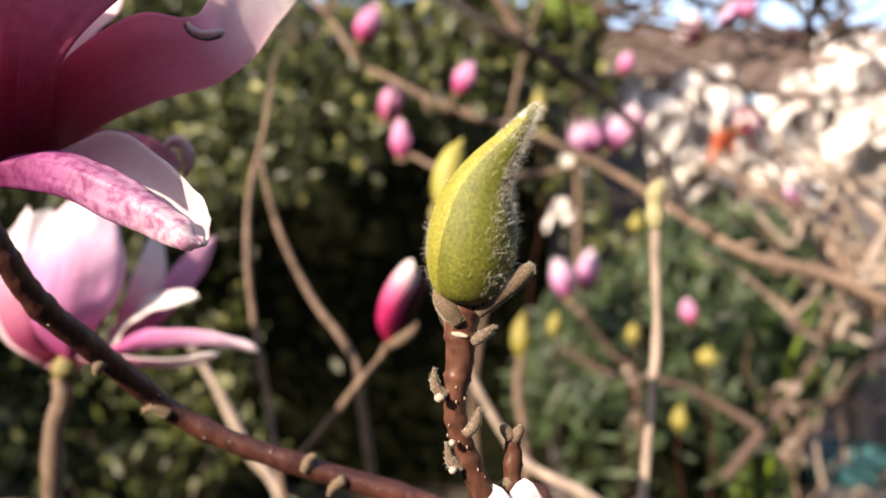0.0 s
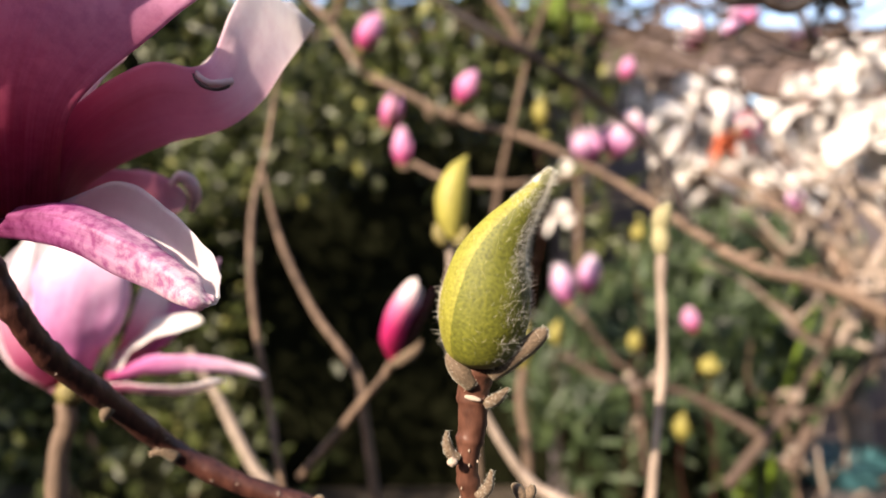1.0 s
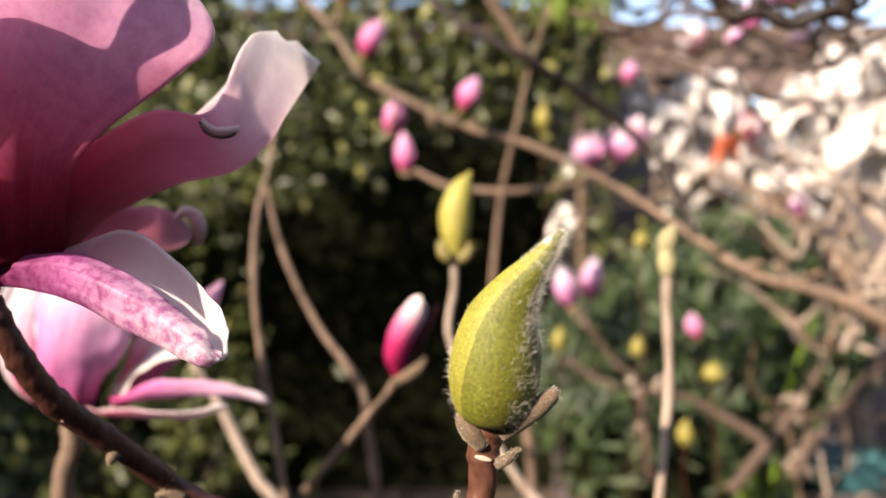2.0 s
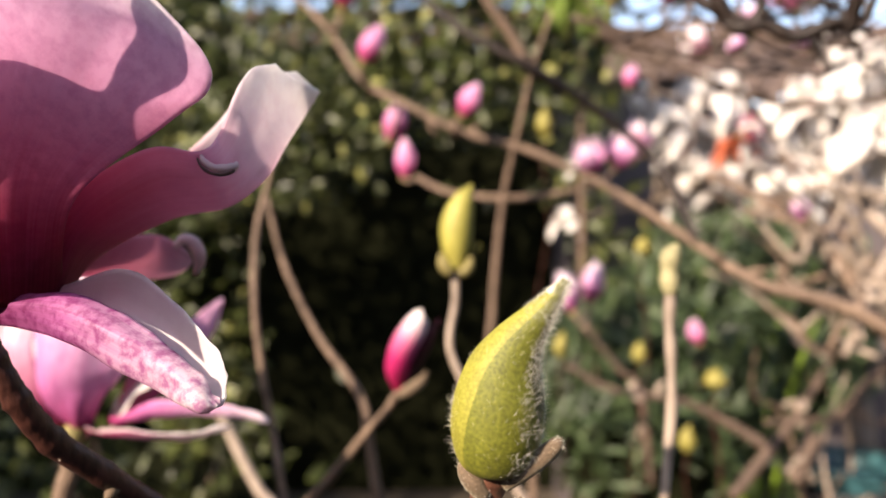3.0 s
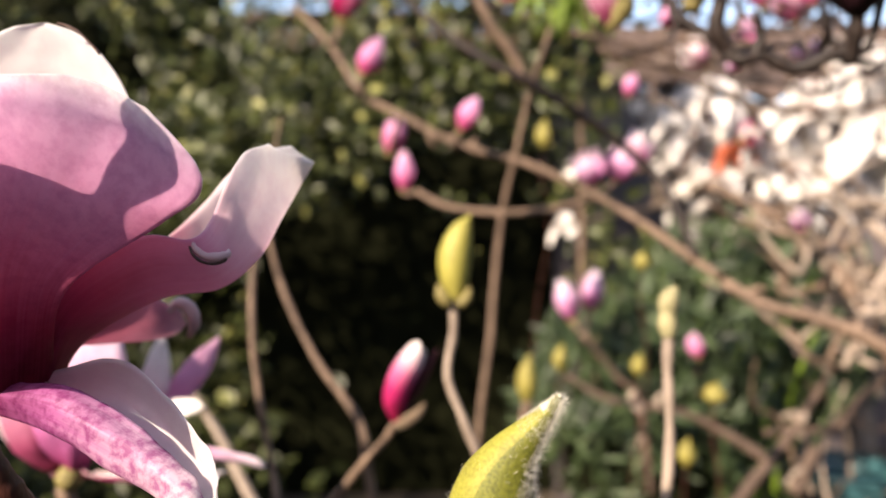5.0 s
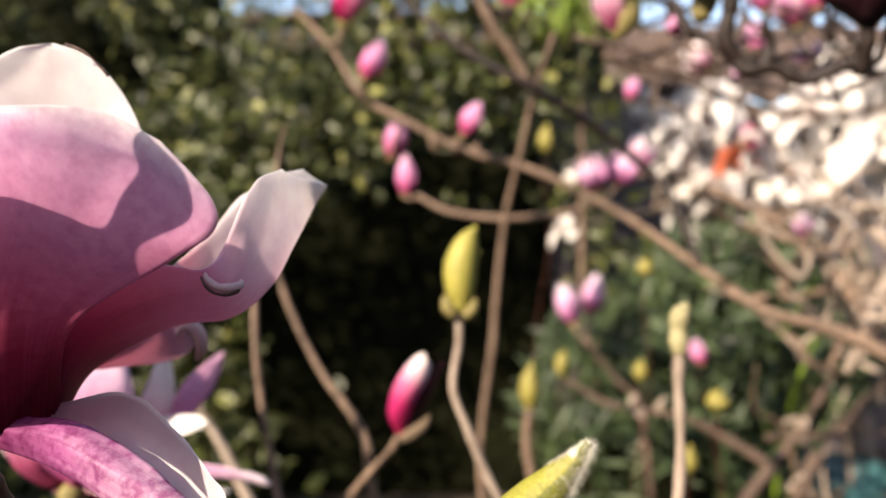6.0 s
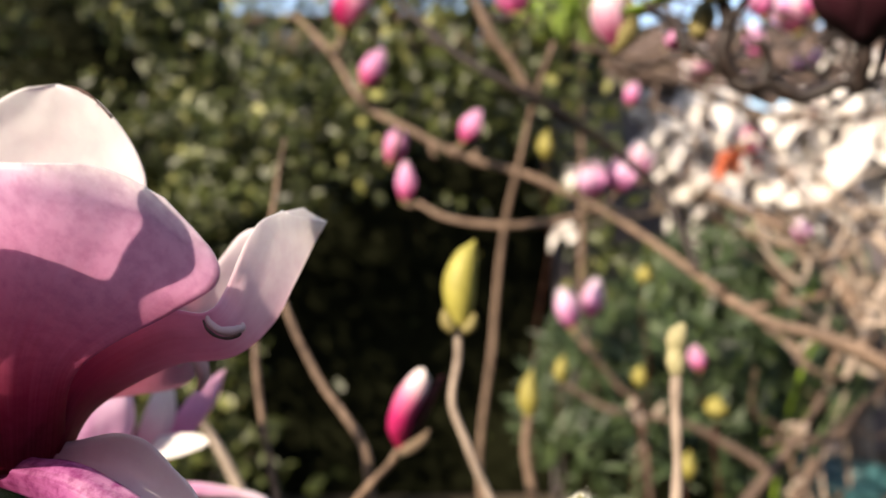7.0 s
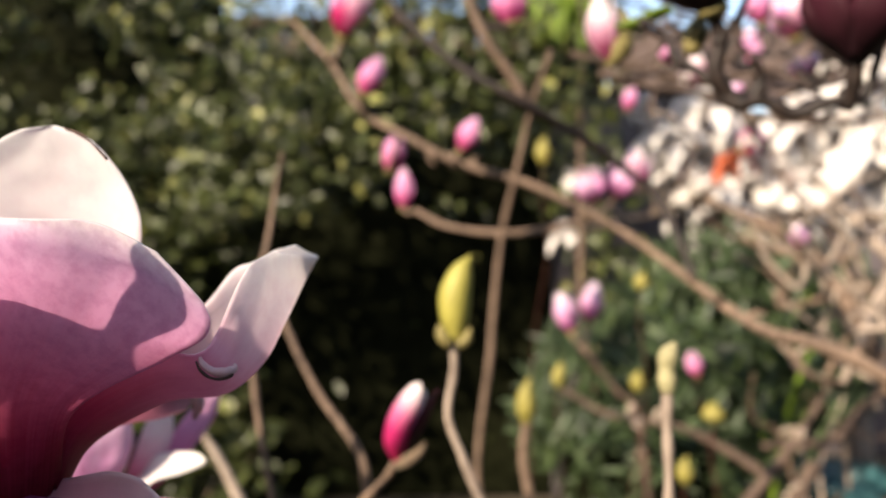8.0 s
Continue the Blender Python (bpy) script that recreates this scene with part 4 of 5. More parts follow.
for k in range(30):
    y = rng.uniform(1.05, 1.7)
    x = y * rng.uniform(0.44, 0.70)
    z = 1.297 + y * rng.uniform(-0.20, 0.02)
    a = rng.choice((rng.uniform(0.5, 1.3), rng.uniform(2.0, 2.7), rng.uniform(2.2, 2.7)))
    ln = y * rng.uniform(0.08, 0.2)
    p0 = Vector((x, y, z))
    p2 = p0 + Vector((math.cos(a) * ln, rng.uniform(-0.04, 0.04), math.sin(a) * ln))
    p1 = (p0 + p2) / 2 + Vector((rng.uniform(-0.12, 0.12) * ln, 0, rng.uniform(-0.12, 0.12) * ln))
    near = min(WOOD, key=lambda p: (p - p0).length)
    branch("fine pale branch under the white blossom", [near, p0, p1, p2], [y * 0.0045, y * 0.004, y * 0.0022], BARK_PALE if k % 3 else BARK_TAN, 18, 4, 6, k, 0.25)

# ---- white magnolia ----
PALE_WOOD = []
white_tree = thing("white_magnolia", "white flowering magnolia shrub with pale bare branches", "tree")
for pts, rad in (([(1.7, 2.75, 0.0), (1.6, 2.7, 0.8), (1.35, 2.65, 1.4), (1.1, 2.6, 1.75)], [0.05, 0.04, 0.02]),
                 ([(1.62, 2.7, 0.7), (1.75, 2.65, 1.3), (1.7, 2.6, 1.9)], [0.03, 0.015]),
                 ([(1.5, 2.68, 1.0), (1.1, 2.55, 1.25), (0.8, 2.5, 1.4)], [0.02, 0.008]),
                 ([(1.4, 2.66, 1.3), (1.5, 2.5, 1.6), (1.35, 2.45, 1.9)], [0.015, 0.006]),
                 ([(0.8, 2.5, 1.4), (0.58, 2.4, 1.36), (0.393, 2.2, 1.318)], [0.008, 0.004]),
                 ([(0.66, 2.44, 1.375), (0.52, 2.36, 1.42), (0.436, 2.3, 1.475)], [0.006, 0.003])):
    part("limb", tube(pts, rad, 20, 10, 0.12, 3, 4), BARK_PALE, white_tree)
    PALE_WOOD.extend(sweep(pts, 24)[0])


def shaggy(label, centre, size, seed, mats=None):
    """A wide open flower, leaning by chance, whose long petals hang."""
    f = thing("magnolia_flower", label, "flower", "white magnolia flowers")
    rng = random.Random(seed)
    c = Vector(centre)
    lean = Vector((rng.uniform(-0.45, 0.45), 0, 0))
    near = min(PALE_WOOD, key=lambda p: (p - c).length)
    part("stalk", tube([c, c.lerp(near, 0.45) - Vector((0, 0, 0.03)), near], [0.004, 0.005, 0.006], 10, 7, 0.15, seed, 3), BARK_PALE, f)
    for k in range(10):
        a = 2 * math.pi * k / 10 + rng.uniform(-0.3, 0.3)
        d = Vector((math.cos(a), 0.75 * math.sin(a) - 0.25, 0)) + lean
        rise = rng.uniform(-0.3, 0.65)
        ln = size * rng.uniform(0.6, 1.2)
        drop = rng.uniform(0.35, 1.0)
        side = Vector((rng.uniform(-0.2, 0.2), 0, 0)) * ln
        pts = [c, c + d * ln * 0.32 + Vector((0, 0, rise * ln)), c + d * ln * 0.58 + side + Vector((0, 0, (rise - 0.36 * drop) * ln)), c + d * ln * 0.66 + side * 2 + Vector((0, 0, (rise - drop) * ln))]
        w = size * rng.uniform(0.8, 1.15)
        part("tepal", tepal(pts, [w * 0.07, w * 0.19, w * 0.23, w * 0.06], -d * 0.4 + Vector((0, 0, -1)), [35, 40, 30, 20], 5, 8, 0.0012, size * 0.08, k + seed), mats or (WHITE, WHITE), f)
    return f


WHITES = [(0.823, 2.465, 1.718), (0.826, 2.414, 1.610), (0.863, 2.463, 1.505), (0.954, 2.515, 1.706), (0.953, 2.434, 1.613), (0.964, 2.513, 1.479), (0.993, 2.362, 1.409), (1.064, 2.411, 1.342), (1.140, 2.513, 1.489), (1.144, 2.414, 1.560), (1.254, 2.515, 1.655), (1.188, 2.363, 1.496), (1.289, 2.463, 1.434), (1.293, 2.416, 1.729), (1.378, 2.515, 1.613), (1.351, 2.393, 1.499), (1.421, 2.467, 1.799), (1.432, 2.415, 1.660)]
WHITES += [(1.533, 2.514, 1.551), (1.482, 2.418, 1.878), (1.585, 2.517, 1.768), (1.531, 2.415, 1.610), (1.594, 2.468, 1.931), (1.658, 2.514, 1.509), (1.665, 2.466, 1.708), (1.720, 2.518, 1.861), (1.690, 2.415, 1.560), (1.099, 2.564, 1.556), (0.920, 2.566, 1.810), (1.358, 2.614, 1.583), (1.531, 2.618, 1.949), (1.160, 2.512, 1.385), (1.208, 2.462, 1.373), (1.067, 2.613, 1.529), (1.448, 2.566, 1.693), (1.617, 2.616, 1.723)]
WHITES += [(0.758, 2.314, 1.654), (0.784, 2.293, 1.547), (0.850, 2.334, 1.628), (0.857, 2.313, 1.482), (0.944, 2.365, 1.701)]
for k, place in enumerate(WHITES):
    shaggy("large white magnolia flower with drooping petals", place, (0.15 + 0.05 * ((k * 5) % 4) / 3) * (0.6 if place[2] > 1.80 or place[1] < 2.34 else 1.0), 60 + k)
for place in ((0.393, 2.2, 1.328), (0.436, 2.3, 1.481), (0.705, 2.5, 1.785)):
    shaggy("small greyish white magnolia flower in half shade", place, 0.075, int(place[0] * 1000))
shaggy("withered russet petals among the white blossom", (0.861, 2.1, 1.525), 0.075, 5, (WITHERED, WITHERED))
shaggy("faded salmon petals among the white blossom", (0.982, 2.2, 1.626), 0.05, 7, (WITHERED, WHITE))

# a tangle of fine twigs overhead, towards the shed
rng = random.Random(88)
for k in range(34):
    y = rng.uniform(0.65, 1.7)
    x = y * rng.uniform(0.24, 0.66)
    z = 1.297 + y * rng.uniform(0.17, 0.36)
    a = rng.choice((rng.uniform(0.2, 1.2), rng.uniform(1.9, 2.9)))
    ln = y * rng.uniform(0.06, 0.16)
    p0 = Vector((x, y, z))
    p2 = p0 + Vector((math.cos(a) * ln, rng.uniform(-0.04, 0.04), math.sin(a) * ln))
    p1 = (p0 + p2) / 2 + Vector((rng.uniform(-0.2, 0.2) * ln, 0, rng.uniform(-0.2, 0.2) * ln))
    near = min(WOOD, key=lambda p: (p - p0).length)
    root = [near] if (near - p0).length < 0.25 else []
    branch("fine dark twig overhead", [*root, p0, p1, p2], [y * 0.0042, y * 0.0034, y * 0.0018], BARK_BLACK if k % 3 else BARK_TAN_DARK, 16, 4, 6, k, 0.25)
    if k % 4 == 0:
        goblet("small pink flower on a fine overhead twig", p2, p2 + Vector((rng.uniform(-0.02, 0.02), 0, 0.036 * y)), 0.012 * y, (ORCHID, WHITE) if k % 8 else (PINK_OUT, ORCHID), 4, 0.1, turn=k, nv=7, nu=4)

# ---- the second open flower, lower and further back ----
second = thing("magnolia_flower", "open pink and white magnolia flower with loose strap-like tepals", "flower", "magnolia flowers")

def loose_tepal(pts, wid, out, cup, mats, ruffle):
    part("tepal", tepal(pts, wid, out, cup, 12, 22, 0.0007, ruffle, len(pts) + wid[1] * 500), mats, second)


loose_tepal([(-0.2184, 0.4, 1.1324), (-0.2150, 0.378, 1.1627), (-0.2040, 0.372, 1.1972), (-0.1960, 0.385, 1.2306)], [0.008, 0.029, 0.032, 0.012], (0.05, -1, -0.1), [60, 62, 50, 30], (ORCHID, TEPAL_IN), 0.010)
loose_tepal([(-0.1990, 0.405, 1.1341), (-0.1830, 0.402, 1.1578), (-0.1720, 0.402, 1.184), (-0.1690, 0.405, 1.2119)], [0.006, 0.009, 0.010, 0.004], (0.6, -0.8, 0.0), 45, (TEPAL_STRAP, TEPAL_IN), 0.003)
loose_tepal([(-0.2316, 0.4, 1.1324), (-0.2452, 0.39, 1.1519), (-0.2549, 0.39, 1.1809), (-0.2532, 0.4, 1.2036), (-0.2493, 0.41, 1.2258)], [0.008, 0.019, 0.018, 0.012, 0.006], (-0.5, -0.9, -0.1), 50, (TEPAL_OUT_PALE, WHITE), 0.004)
loose_tepal([(-0.1933, 0.41, 1.1409), (-0.1716, 0.415, 1.164), (-0.1535, 0.42, 1.189), (-0.1420, 0.425, 1.208)], [0.005, 0.009, 0.009, 0.003], (0.3, -0.8, -0.5), 40, (PINK_OUT, TEPAL_IN), 0.003)
loose_tepal([(-0.1944, 0.395, 1.1375), (-0.164, 0.385, 1.1455), (-0.1303, 0.38, 1.1468), (-0.1021, 0.378, 1.1433)], [0.006, 0.010, 0.011, 0.004], (0.1, -0.5, -0.9), 65, (ORCHID, WHITE), 0.004)
loose_tepal([(-0.2049, 0.39, 1.1351), (-0.1721, 0.375, 1.1357), (-0.1422, 0.37, 1.1365), (-0.1214, 0.37, 1.1427)], [0.006, 0.010, 0.010, 0.004], (0.1, -0.3, -1.0), 40, (TEPAL_OUT_PALE, WHITE), 0.003)
loose_tepal([(-0.1984, 0.40, 1.1358), (-0.1850, 0.398, 1.156), (-0.1655, 0.395, 1.168), (-0.1400, 0.392, 1.172)], [0.006, 0.009, 0.010, 0.004], (0.0, 0.5, -0.9), 30, (TEPAL_OUT_PALE, WHITE), 0.004)
loose_tepal([(-0.2289, 0.41, 1.1324), (-0.2609, 0.435, 1.1571), (-0.2699, 0.45, 1.1929), (-0.2616, 0.455, 1.2268)], [0.008, 0.022, 0.024, 0.008], (-0.1, 1, -0.1), 40, (ORCHID, TEPAL_IN), 0.004)
part("receptacle", pod([(-0.224, 0.4, 1.1234), (-0.2217, 0.4, 1.1291), (-0.2184, 0.4, 1.1357)], [0.004, 0.008, 0.006], 8, 10), BUD_OLIVE, second)
part("stalk", tube([(-0.2247, 0.4, 1.1248), (-0.2227, 0.4, 1.1125), (-0.2283, 0.4, 1.0926), (-0.2293, 0.4, 1.0479), (-0.2366, 0.4, 0.9485), (0.0, 0.6, 0.0)], [0.005, 0.0055, 0.0058, 0.006, 0.008], 24, 10, 0.1, 6, 3), BARK_TAN, second)

# ---- the near open flower ----
flower = thing("magnolia_flower", "large open magenta and white magnolia flower on a dark branch", "flower", "magnolia flowers")
BOWL = [
    [(-0.1478, 0.1964, 1.2218), (-0.1357, 0.1924, 1.2231), (-0.1265, 0.1924, 1.2234), (-0.1217, 0.1984, 1.2235), (-0.1188, 0.2065, 1.2249)],
    [(-0.1507, 0.1867, 1.2532), (-0.1330, 0.1808, 1.2557), (-0.1189, 0.1788, 1.2564), (-0.1091, 0.1838, 1.2545), (-0.1046, 0.1878, 1.2518)],
    [(-0.1607, 0.1850, 1.2784), (-0.1321, 0.1740, 1.2795), (-0.1071, 0.1690, 1.2777), (-0.0877, 0.1700, 1.2723), (-0.0716, 0.1690, 1.2693)],
    [(-0.1572, 0.1811, 1.2921), (-0.1283, 0.1692, 1.2936), (-0.1008, 0.1632, 1.2923), (-0.0775, 0.1652, 1.2880), (-0.0600, 0.1641, 1.2763)],
    [(-0.1515, 0.1812, 1.3020), (-0.1242, 0.1673, 1.3020), (-0.0978, 0.1603, 1.2994), (-0.0781, 0.1622, 1.2945), (-0.0601, 0.1612, 1.2841)],
    [(-0.1416, 0.1813, 1.3042), (-0.1189, 0.1673, 1.3038), (-0.0972, 0.1593, 1.3032), (-0.0840, 0.1603, 1.3023), (-0.0703, 0.1603, 1.2957)],
]
part("tepal", loft(BOWL, 40, 80, 0.0007, 0.0006, 1, 0.0004), (TEPAL_OUT, TEPAL_IN), flower, "broad magenta-pink bowl-shaped tepal")
part("tepal", tepal([(-0.1252, 0.2, 1.2284), (-0.1339, 0.226, 1.2648), (-0.1321, 0.231, 1.2936), (-0.1315, 0.229, 1.3149), (-0.1298, 0.2234, 1.3353)],
                    [0.008, 0.023, 0.032, 0.034, 0.034, 0.032, 0.030], (0.0, 1, -0.1), [40, 42, 40, 34, 28], 20, 48, 0.0007, 0.002, 2, 0.42), (TEPAL_OUT_PALE, TEPAL_IN), flower, "white tepal seen from inside with a frayed brown edge")
STRAP = [
    [(-0.1229, 0.2045, 1.2312), (-0.1185, 0.2025, 1.2262), (-0.1194, 0.2084, 1.2223), (-0.1258, 0.2184, 1.2212), (-0.1276, 0.2184, 1.2247)],
    [(-0.1145, 0.2007, 1.2522), (-0.1089, 0.1997, 1.2445), (-0.1133, 0.2146, 1.2358), (-0.1155, 0.2216, 1.2415), (-0.1146, 0.2208, 1.2531)],
    [(-0.0890, 0.1949, 1.2668), (-0.0870, 0.1968, 1.2576), (-0.0916, 0.2157, 1.2482), (-0.0984, 0.2328, 1.2522), (-0.0952, 0.2249, 1.2650)],
    [(-0.0742, 0.1959, 1.2665), (-0.0717, 0.1999, 1.2590), (-0.0717, 0.2138, 1.2520), (-0.0790, 0.2349, 1.2612), (-0.0835, 0.2331, 1.2785)],
    [(-0.0703, 0.2010, 1.2716), (-0.0654, 0.2039, 1.2646), (-0.0606, 0.2169, 1.2614), (-0.0707, 0.2390, 1.2722), (-0.0761, 0.2362, 1.2884)],
    [(-0.0646, 0.1981, 1.2825), (-0.0601, 0.2061, 1.2766), (-0.0554, 0.2230, 1.2731), (-0.0618, 0.2331, 1.2818), (-0.0682, 0.2312, 1.2911)],
    [(-0.0607, 0.2022, 1.2909), (-0.0571, 0.2122, 1.2881), (-0.0520, 0.2352, 1.2852), (-0.0531, 0.2342, 1.2893), (-0.0591, 0.2243, 1.2950)],
    [(-0.0563, 0.2123, 1.2952), (-0.0551, 0.2203, 1.2943), (-0.0482, 0.2383, 1.2929), (-0.0503, 0.2363, 1.2942), (-0.0532, 0.2283, 1.2968)],
]
part("tepal", loft(STRAP, 32, 70, 0.0007, 0.0005, 3, 0.0006), (TEPAL_STRAP, TEPAL_IN), flower, "narrow cupped tepal bent upward with a folded notch")
DROOP = [
    [(-0.1426, 0.2044, 1.2239), (-0.1398, 0.2004, 1.2222), (-0.1413, 0.2023, 1.2177), (-0.1452, 0.2103, 1.2194), (-0.1465, 0.2124, 1.2242)],
    [(-0.1243, 0.1965, 1.2268), (-0.1205, 0.1905, 1.2240), (-0.1230, 0.1944, 1.2177), (-0.1222, 0.2035, 1.2223), (-0.1172, 0.2035, 1.2286)],
    [(-0.1045, 0.1896, 1.2267), (-0.1021, 0.1825, 1.2218), (-0.1038, 0.1855, 1.2144), (-0.1012, 0.1965, 1.2220), (-0.0946, 0.1947, 1.2337)],
    [(-0.0871, 0.1836, 1.2208), (-0.0859, 0.1766, 1.2159), (-0.0882, 0.1795, 1.2083), (-0.0851, 0.1906, 1.2162), (-0.0803, 0.1887, 1.2271)],
    [(-0.0721, 0.1776, 1.2120), (-0.0725, 0.1716, 1.2088), (-0.0752, 0.1745, 1.2030), (-0.0708, 0.1836, 1.2088), (-0.0675, 0.1807, 1.2177)],
    [(-0.0631, 0.1726, 1.2050), (-0.0637, 0.1686, 1.2036), (-0.0655, 0.1695, 1.2012), (-0.0629, 0.1766, 1.2044), (-0.0607, 0.1756, 1.2106)],
    [(-0.0597, 0.1706, 1.2014), (-0.0604, 0.1696, 1.2009), (-0.0621, 0.1695, 1.1999), (-0.0595, 0.1726, 1.2022), (-0.0592, 0.1736, 1.2060)],
]
part("tepal", loft(DROOP, 32, 70, 0.0007, 0.0012, 5, 0.0016), (TEPAL_MOTTLED, TEPAL_IN), flower, "drooping cupped tepal, mottled pink outside and white inside")
part("tepal", tepal([(-0.1248, 0.197, 1.2299), (-0.1237, 0.203, 1.2531), (-0.1266, 0.208, 1.2737), (-0.1284, 0.206, 1.2913)], [0.007, 0.018, 0.022, 0.018], (0.5, 0.8, -0.1), [50, 52, 46, 30], 12, 20, 0.0007, 0.002, 16), (TEPAL_OUT, TEPAL_OUT), flower)
knob = part("tepal", tepal([(-0.1288, 0.2145, 1.2307), (-0.1263, 0.2395, 1.2326), (-0.1189, 0.2666, 1.2338), (-0.1058, 0.2766, 1.2336)], [0.006, 0.0115, 0.0112, 0.0078], (0.1, -0.85, -0.35), [40, 45, 45, 40], 14, 30, 0.0007, 0.002, 4, 0.25), (TEPAL_ROSY, TEPAL_IN), flower, "dull rose tepal with a rolled white tip")
part("folded_edge", tube([(-0.1089, 0.2667, 1.2390), (-0.1063, 0.2677, 1.2424), (-0.1023, 0.2687, 1.2410), (-0.1003, 0.2697, 1.2350), (-0.1024, 0.2706, 1.2289)], [0.0010, 0.0022, 0.0027, 0.0024, 0.0010], 16, 10, 0.15), WHITE, knob, "white rolled tip")
# two tepals added out of view on the sunward side of the flower, shaped to throw shade on the bowl and on the drooping
# tepal
CASTER_FRONT = [
    [(-0.1463, 0.1945, 1.2286), (-0.1386, 0.1944, 1.2255), (-0.1324, 0.1944, 1.2225)],
    [(-0.1332, 0.1693, 1.2693), (-0.1282, 0.1722, 1.2618), (-0.1241, 0.1781, 1.2534)],
    [(-0.1268, 0.1539, 1.2940), (-0.1214, 0.1568, 1.2819), (-0.1198, 0.1657, 1.2698)],
    [(-0.1185, 0.1446, 1.2979), (-0.1132, 0.1475, 1.2897), (-0.1086, 0.1495, 1.2827)],
    [(-0.1138, 0.1392, 1.2990), (-0.1074, 0.1422, 1.2950), (-0.1015, 0.1431, 1.2930)],
    [(-0.1109, 0.1351, 1.3082), (-0.1036, 0.1371, 1.3041), (-0.0948, 0.1370, 1.2999)],
    [(-0.1082, 0.1316, 1.3150), (-0.1012, 0.1326, 1.3115), (-0.0936, 0.1316, 1.3079)],
    [(-0.1048, 0.1282, 1.3229), (-0.1002, 0.1282, 1.3185), (-0.0959, 0.1281, 1.3139)],
]
part("tepal", loft(CASTER_FRONT, 16, 40, 0.0007, 0.0003, 6, 0.0003), (TEPAL_OUT, TEPAL_IN), flower)
CASTER_LOW = [
    [(-0.1426, 0.2044, 1.2255), (-0.1426, 0.2044, 1.2214), (-0.1427, 0.2043, 1.2172)],
    [(-0.1377, 0.1806, 1.2475), (-0.1371, 0.1796, 1.2420), (-0.1369, 0.1765, 1.2366)],
    [(-0.1217, 0.1663, 1.2583), (-0.1238, 0.1642, 1.2518), (-0.1269, 0.1612, 1.2463)],
    [(-0.1118, 0.1540, 1.2550), (-0.1140, 0.1509, 1.2507), (-0.1160, 0.1479, 1.2465)],
    [(-0.1069, 0.1435, 1.2503), (-0.1076, 0.1415, 1.2467), (-0.1085, 0.1385, 1.2431)],
]
part("tepal", loft(CASTER_LOW, 16, 40, 0.0007, 0.0004, 7, 0.0004), (TEPAL_IN, TEPAL_IN), flower)
notch = part("folded_edge", tube([(-0.0739, 0.1969, 1.2660), (-0.0724, 0.1959, 1.2636), (-0.0697, 0.1954, 1.2618), (-0.0666, 0.1954, 1.2612), (-0.0637, 0.1959, 1.2621), (-0.0637, 0.1969, 1.2635)], [0.0004, 0.0009, 0.0011, 0.0015, 0.0012, 0.0004], 20, 10, 0.2), WHITE, flower, "white rolled edge of the torn notch")
part("bruise", tube([Vector(p) + Vector((-0.0003, -0.0012, -0.0016)) for p in [(-0.0739, 0.1969, 1.2660), (-0.0724, 0.1959, 1.2636), (-0.0697, 0.1954, 1.2618), (-0.0666, 0.1954, 1.2612), (-0.0637, 0.1959, 1.2621), (-0.0637, 0.1969, 1.2635)]], [0.0003, 0.0005, 0.0004, 0.0005, 0.0003], 20, 6, 0.2), EDGE_BROWN, notch, "brown bruised rim")
part("bruise", tube([(-0.1223, 0.2171, 1.3332), (-0.1179, 0.2171, 1.3316), (-0.1137, 0.2170, 1.3284), (-0.1093, 0.2170, 1.3237)], [0.0003, 0.0006, 0.0003, 0.0005], 14, 6, 0.4), EDGE_BROWN, flower, "brown frayed rim")
part("receptacle", pod([(-0.1367, 0.195, 1.2128), (-0.1407, 0.197, 1.2214), (-0.141, 0.197, 1.2279)], [0.0045, 0.0085, 0.007], 10, 14), BUD_OLIVE, flower)

limb_line = [(-0.1314, 0.192, 1.2145), (-0.1284, 0.194, 1.205), (-0.125, 0.198, 1.1944), (-0.121, 0.206, 1.1823), (-0.114, 0.217, 1.1705), (-0.1061, 0.229, 1.1575), (-0.0948, 0.239, 1.1432), (-0.0733, 0.243, 1.1307), (-0.0457, 0.246, 1.1203), (-0.0131, 0.248, 1.1098), (0.0197, 0.248, 1.0954), (0.0438, 0.245, 1.0703)]
limb = branch("dark reddish-brown magnolia branch carrying the open flower", limb_line, [0.0031, 0.0036, 0.0039, 0.0038, 0.0037, 0.0039, 0.0043, 0.006], BARK_DARK, 90, 11, sides=14, foot=(0.24, 0.62, 0.0))
for a, b2, c2 in (((-0.0946, 0.236, 1.1425), (-0.0987, 0.234, 1.1455), (-0.1027, 0.233, 1.1446)), ((-0.0491, 0.243, 1.1213), (-0.0473, 0.242, 1.1256), (-0.0449, 0.242, 1.1264)), ((-0.035, 0.243, 1.1177), (-0.0389, 0.242, 1.1156), (-0.0405, 0.242, 1.1124)), ((-0.1101, 0.22, 1.1637), (-0.111, 0.219, 1.1612), (-0.1103, 0.219, 1.1599))):
    part("spur", tube([a, b2, c2], [0.0022, 0.0018, 0.0010], 8, 8, 0.15), BRACT, limb, "pale brown spur")
line, _ = sweep(limb_line, 120)
rng = random.Random(77)
for k in range(26):
    i = rng.randrange(30, 112)
    d = Vector((rng.uniform(-0.6, 0.6), -1, rng.uniform(-0.5, 0.9))).normalized()
    p = line[i] + d * 0.0042
    part("lenticel", pod([p - Vector((0.0007, 0, 0)), p, p + Vector((0.0007, 0, 0))], [0.0002, 0.00042, 0.0002], 4, 6), SCAR, limb)

